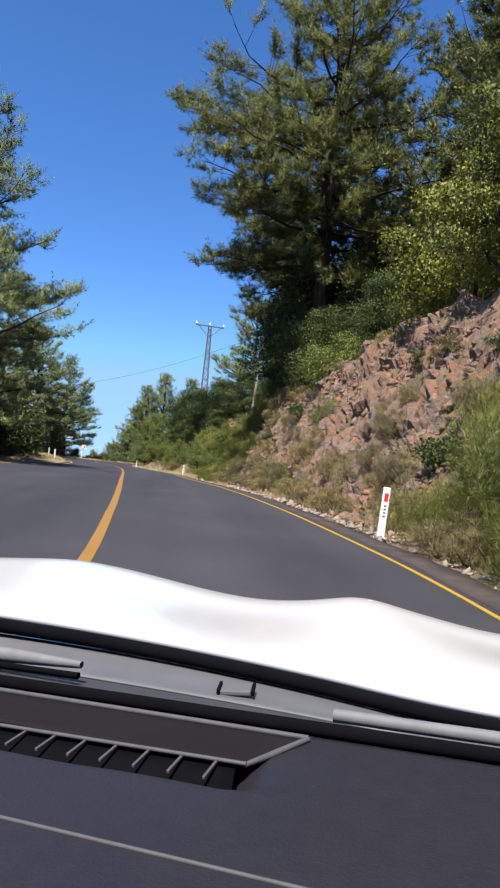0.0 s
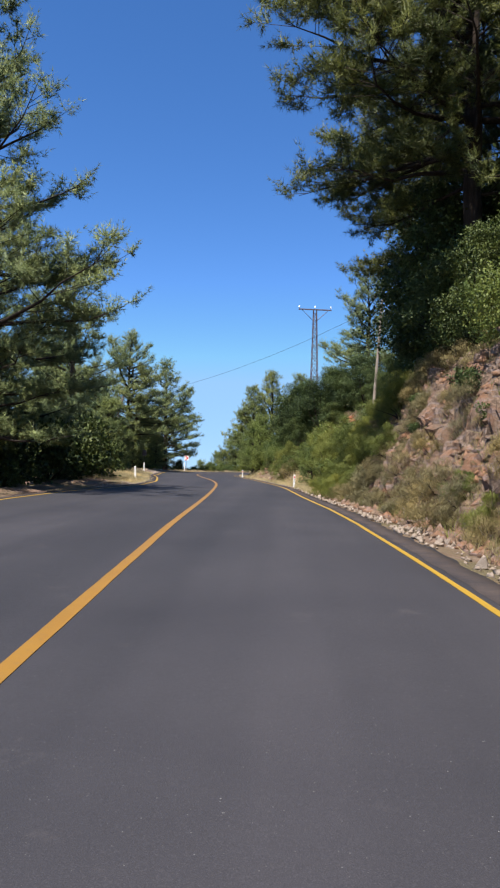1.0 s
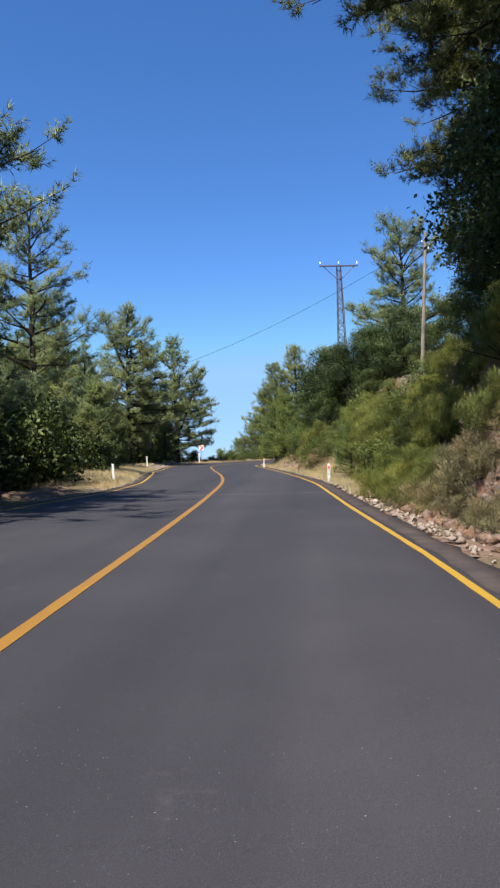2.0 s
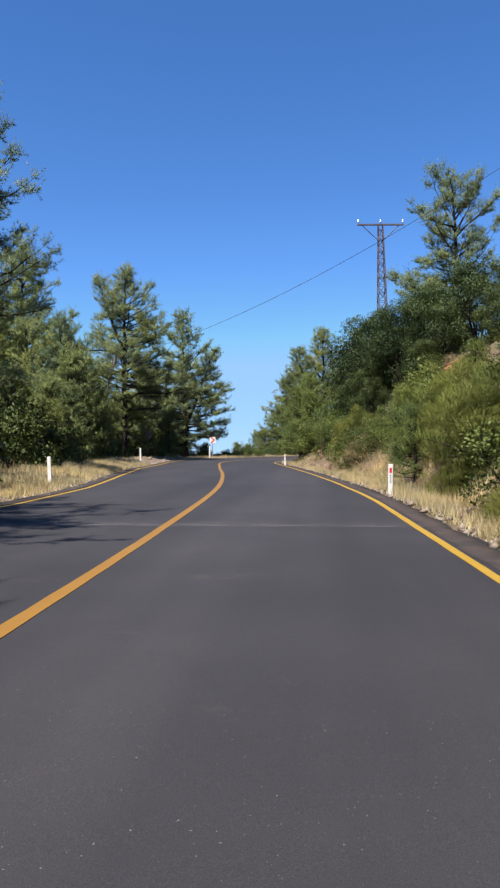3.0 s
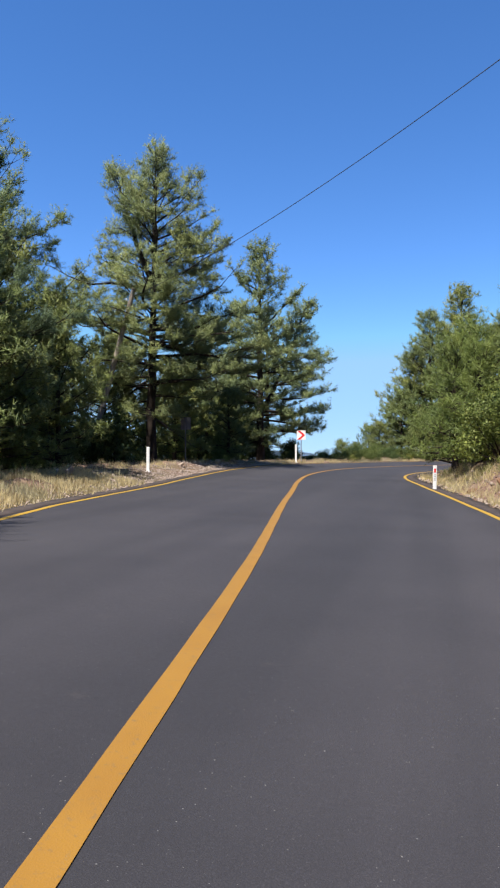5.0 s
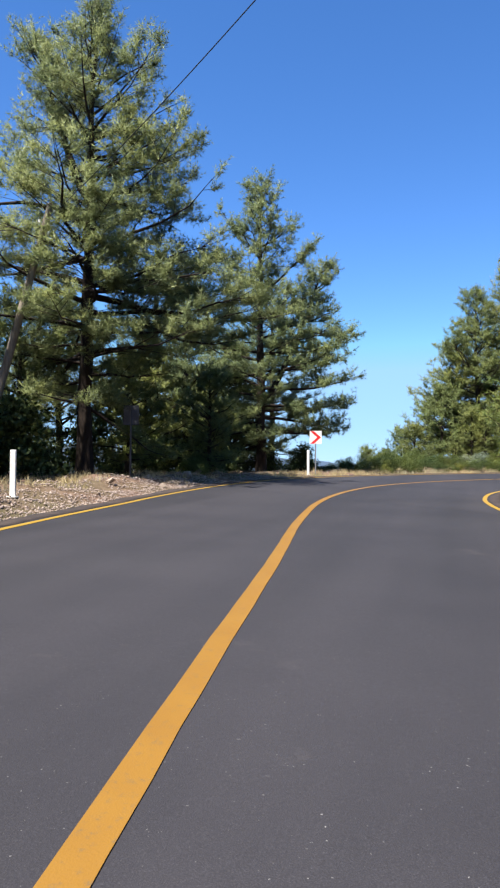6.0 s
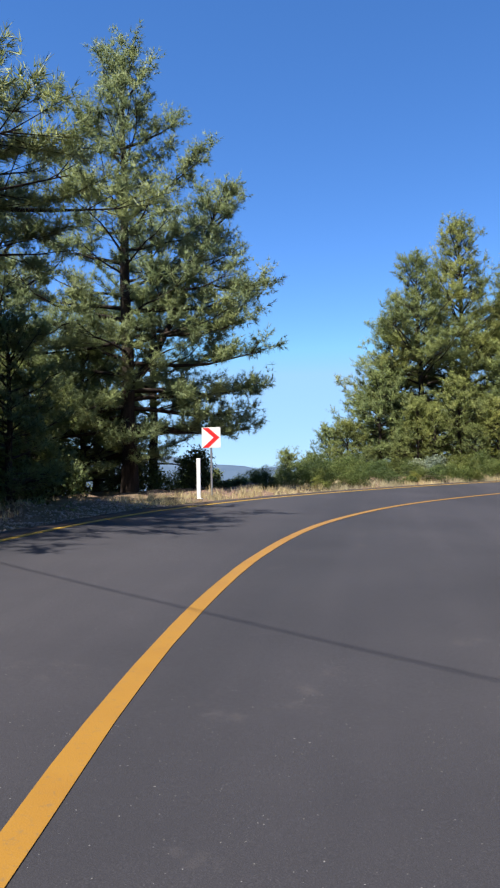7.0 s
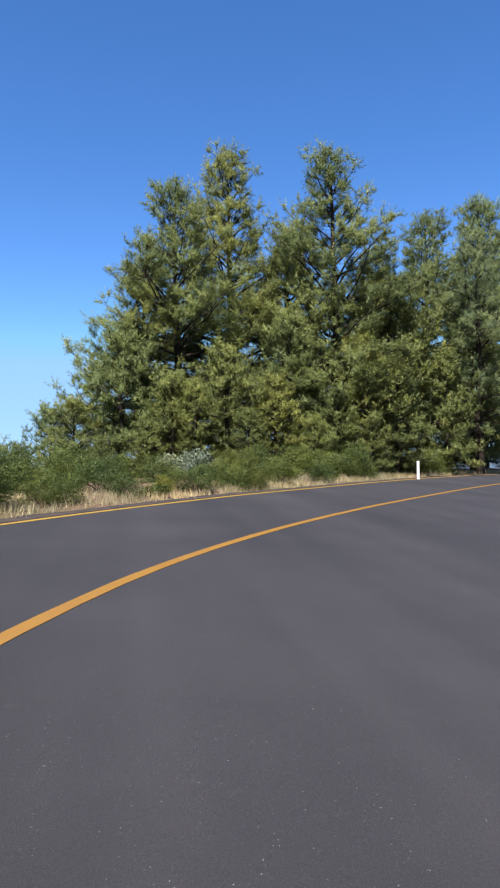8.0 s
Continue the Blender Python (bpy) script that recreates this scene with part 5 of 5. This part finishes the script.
def strip_tube(name, pts, radius, mat, parent, sides=8, label=""):
    soup = Soup()
    soup.add(*tube(np.array(pts), np.full(len(pts), radius) if np.isscalar(radius) else radius, sides))
    ob = new(name, soup.mesh(name, mat, True))
    ob.parent = parent
    if label:
        ob["label"] = label
    return ob


def hood_z(x, d):
    front = -0.304 - 0.107 * step(-0.75, -0.08, x) + 0.014 * np.exp(-(((x - 0.13) / 0.11) ** 2)) - 0.088 * step(0.1, 0.62, x) - 0.10 * step(-0.95, -1.3, x)
    back = -0.384 - 0.135 * x + 0.25 * np.maximum(x - 0.1, 0) ** 2 - 0.12 * step(-0.6, -1.2, x)
    w = step(1.28, 1.85, d)
    return back * (1 - w) + front * w - 0.40 * np.clip(d - 1.9, 0, 1) ** 1.7


def slant(x, d0, a=0.30):
    """Forward distance of a line that runs along the foot of the windscreen."""
    return d0 - a * x


def build_car(at):
    car = new("car")
    car.matrix_basis = at
    xs = np.linspace(-1.12, 0.66, 60)
    # bonnet: its rear edge is bowed, its crown runs along the middle
    rear = lambda x: 1.33 - 0.24 * (x + 0.45) ** 2  # noqa: E731
    hood = lofted("bonnet", xs, np.linspace(0, 1, 26), lambda x, u: (x, rear(x) + (2.32 - rear(x)) * u, hood_z(x, rear(x) + (2.32 - rear(x)) * u)), M["car_white"], car, 0.02, "glossy white painted bonnet")
    # seal blackened so its colour holds the gap shadow under the bonnet edge
    strip_tube("seal", [(x, rear(x) - 0.012, hood_z(x, 1.28) - 0.026) for x in xs], 0.013, M["rubber_shade"], hood)
    # plastic cowl between bonnet and windscreen, in two steps, with a clip and two wipers
    z0 = lambda x: hood_z(x, 1.28) - 0.046  # noqa: E731
    zc = lambda x, u: z0(x) * (1 - u) - 0.362 * u - 0.012 * np.sin(u * 3.14)  # noqa: E731
    yc = lambda x, u: (rear(x) - 0.005) * (1 - u) + slant(x, 0.955) * u  # noqa: E731
    cowl = lofted("cowl", xs, np.linspace(0, 0.56, 8), lambda x, u: (x, yc(x, u), zc(x, u)), M["cowl"], car, 0.003, "grey plastic cowl panel")
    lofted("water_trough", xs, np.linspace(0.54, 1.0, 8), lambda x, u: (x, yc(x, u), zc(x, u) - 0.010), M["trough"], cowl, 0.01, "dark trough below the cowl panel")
    bm = bmesh.new()
    box(bm, (0.050, 0.040, 0.008), (-0.122, float(yc(-0.122, 0.36)), float(zc(-0.122, 0.36)) + 0.011), 0.002)
    clip = part("clip", bm, M["cowl"], cowl)
    for dx in (-0.028, 0.028):
        bm = bmesh.new()
        box(bm, (0.005, 0.046, 0.009), (-0.122 + dx, float(yc(-0.122, 0.36)), float(zc(-0.122, 0.36)) + 0.013), 0.001)
        part("clip_edge", bm, M["rubber_shade"], clip)
    # black band: screen edge plus the dashboard's shadow, put in as colour
    strip_tube("screen_gasket", [(x, slant(x, 0.922), -0.352) for x in np.linspace(-1.05, 0.6, 40)], 0.010, M["rubber_shade"], car)
    for x0, x1, d0, fat, thin in ((0.03, 0.62, 0.962, 0.009, 0.012), (-0.95, -0.365, 1.025, 0.018, 0.006)):
        pts = [(x, slant(x, d0), -0.346) for x in np.linspace(x0, x1, 14)]
        w = strip_tube("wiper", pts, fat + (thin - fat) * np.linspace(0, 1, 14) ** 3, M["wiper"], car, 8, "metal wiper arm lying on the cowl")
        strip_tube("blade", [(p[0], p[1] - 0.016, p[2] - 0.012) for p in pts], 0.006, M["rubber_shade"], w, 5)
    # dashboard top, hollowed out where the air vent lies
    hollow = lambda x, y: step(-0.05, -0.11, x) * step(0.875, 0.845, y + 0.29 * x) * step(0.735, 0.765, y + 0.257 * x)  # noqa: E731
    top_y = lambda x, u: slant(x, 0.905) - 0.58 * u  # noqa: E731
    dash = lofted("dashboard", np.linspace(-1.05, 0.6, 70), np.linspace(0, 1, 70), lambda x, u: (x, top_y(x, u), -0.356 - 0.05 * hollow(x, top_y(x, u)) - 0.10 * step(0.86, 1.0, u)), M["dash"], car, 0.02, "dark grey grained dashboard top")
    strip_tube("crease", [(x, slant(x, 0.589), -0.3555) for x in np.linspace(-1.0, 0.5, 30)], 0.0022, M["rim"], dash, 6)
    # long air vent along the foot of the windscreen: a dark scooped panel, a lip round it and a ribbed slot
    vx = np.linspace(-0.95, -0.003, 34)
    head = lambda x: slant(x, 0.889)  # noqa: E731
    mouth = lambda x: slant(x, 0.794, 0.26)  # noqa: E731
    vent = lofted("air_vent", vx, np.linspace(0, 1, 8), lambda x, u: (x - 0.075 * u * step(-0.6, -0.003, x), head(x) + (mouth(x - 0.075) - head(x)) * u, -0.353 - 0.002 * np.sin(u * 3.14)), M["vent"], dash, 0.004, "recessed dark air vent panel")
    # raised lip; its paler colour is the highlight along the vent's edge
    strip_tube("vent_lip", [(x, head(x), -0.352) for x in vx], 0.0036, M["rim"], vent, 6)
    strip_tube("vent_edge", [(x, mouth(x), -0.353) for x in np.linspace(-0.95, -0.072, 24)], 0.0026, M["rim"], vent, 6)
    strip_tube("vent_side", [(-0.003, head(-0.003), -0.353), (-0.045, 0.845, -0.355), (-0.075, mouth(-0.075), -0.355)], np.array([0.0036, 0.0042, 0.003]), M["rim"], vent, 6)
    # black sheet under the ribs, the dark depth of the slot as colour
    lofted("slot", np.linspace(-0.95, -0.085, 24), np.linspace(0, 1, 3), lambda x, u: (x, mouth(x) - 0.045 * u, -0.360 - 0.008 * u), M["rubber_shade"], vent, 0.002)
    for k in range(20):
        x = -0.115 - 0.0415 * k
        bm = box(bmesh.new(), (0.0035, 0.046, 0.004), (x + 0.004, mouth(x) - 0.022, -0.3555), 0.001, Euler((0, 0, -0.2)).to_matrix())
        part("rib", bm, M["rim"], vent)
    # body
    for s, x in (("left", -1.14), ("right", 0.66)):
        bm = bmesh.new()
        box(bm, (0.10, 4.2, 0.62), (x, 0.15, -0.80), 0.04)
        part("side_panel", bm, M["car_white"], car)
        for y0, z0, y1, z1 in ((1.0, -0.42, -0.12, 0.29), (-0.75, -0.5, -0.8, 0.29), (-1.9, -0.5, -1.45, 0.29)):
            part("pillar", rod(bmesh.new(), (x * 0.98 - 0.005, y0, z0), (x + (0.12 if x < 0 else -0.12), y1, z1), 0.035, 8), M["car_white"], car)
    part("roof", box(bmesh.new(), (1.58, 1.35, 0.05), (-0.24, -0.78, 0.30), 0.02), M["car_white"], car)
    part("floor_pan", box(bmesh.new(), (1.72, 4.1, 0.06), (-0.24, 0.1, -1.09), 0.02), M["rubber_shade"], car)
    part("front_bumper", box(bmesh.new(), (1.78, 0.16, 0.45), (-0.24, 2.30, -0.84), 0.06), M["car_white"], car)
    part("rear_bumper", box(bmesh.new(), (1.78, 0.16, 0.6), (-0.24, -2.0, -0.80), 0.06), M["car_white"], car)
    for x in (-1.08, 0.60):
        for y in (1.42, -1.18):
            bm = bmesh.new()
            rod(bm, (x - 0.10, y, -1.02), (x + 0.10, y, -1.02), 0.305, 28)
            bmesh.ops.bevel(bm, geom=[e for e in bm.edges if e.calc_face_angle(0) > 1.0], offset=0.03, segments=2, affect="EDGES")
            wheel = part("wheel", bm, M["rubber_shade"], car)
            out = -0.105 if x < 0 else 0.105
            part("wheel_rim", rod(bmesh.new(), (x + out * 0.9, y, -1.02), (x + out * 1.05, y, -1.02), 0.19, 20), M["steel"], wheel)
    return tagged(car, "white car with grey dashboard, standing in its lane", "car")


EYE = Vector(PATH[0][1])
build_car(Matrix.Translation(EYE) @ pose(0, 0, 0, 3.3, -4.6, -12.5))
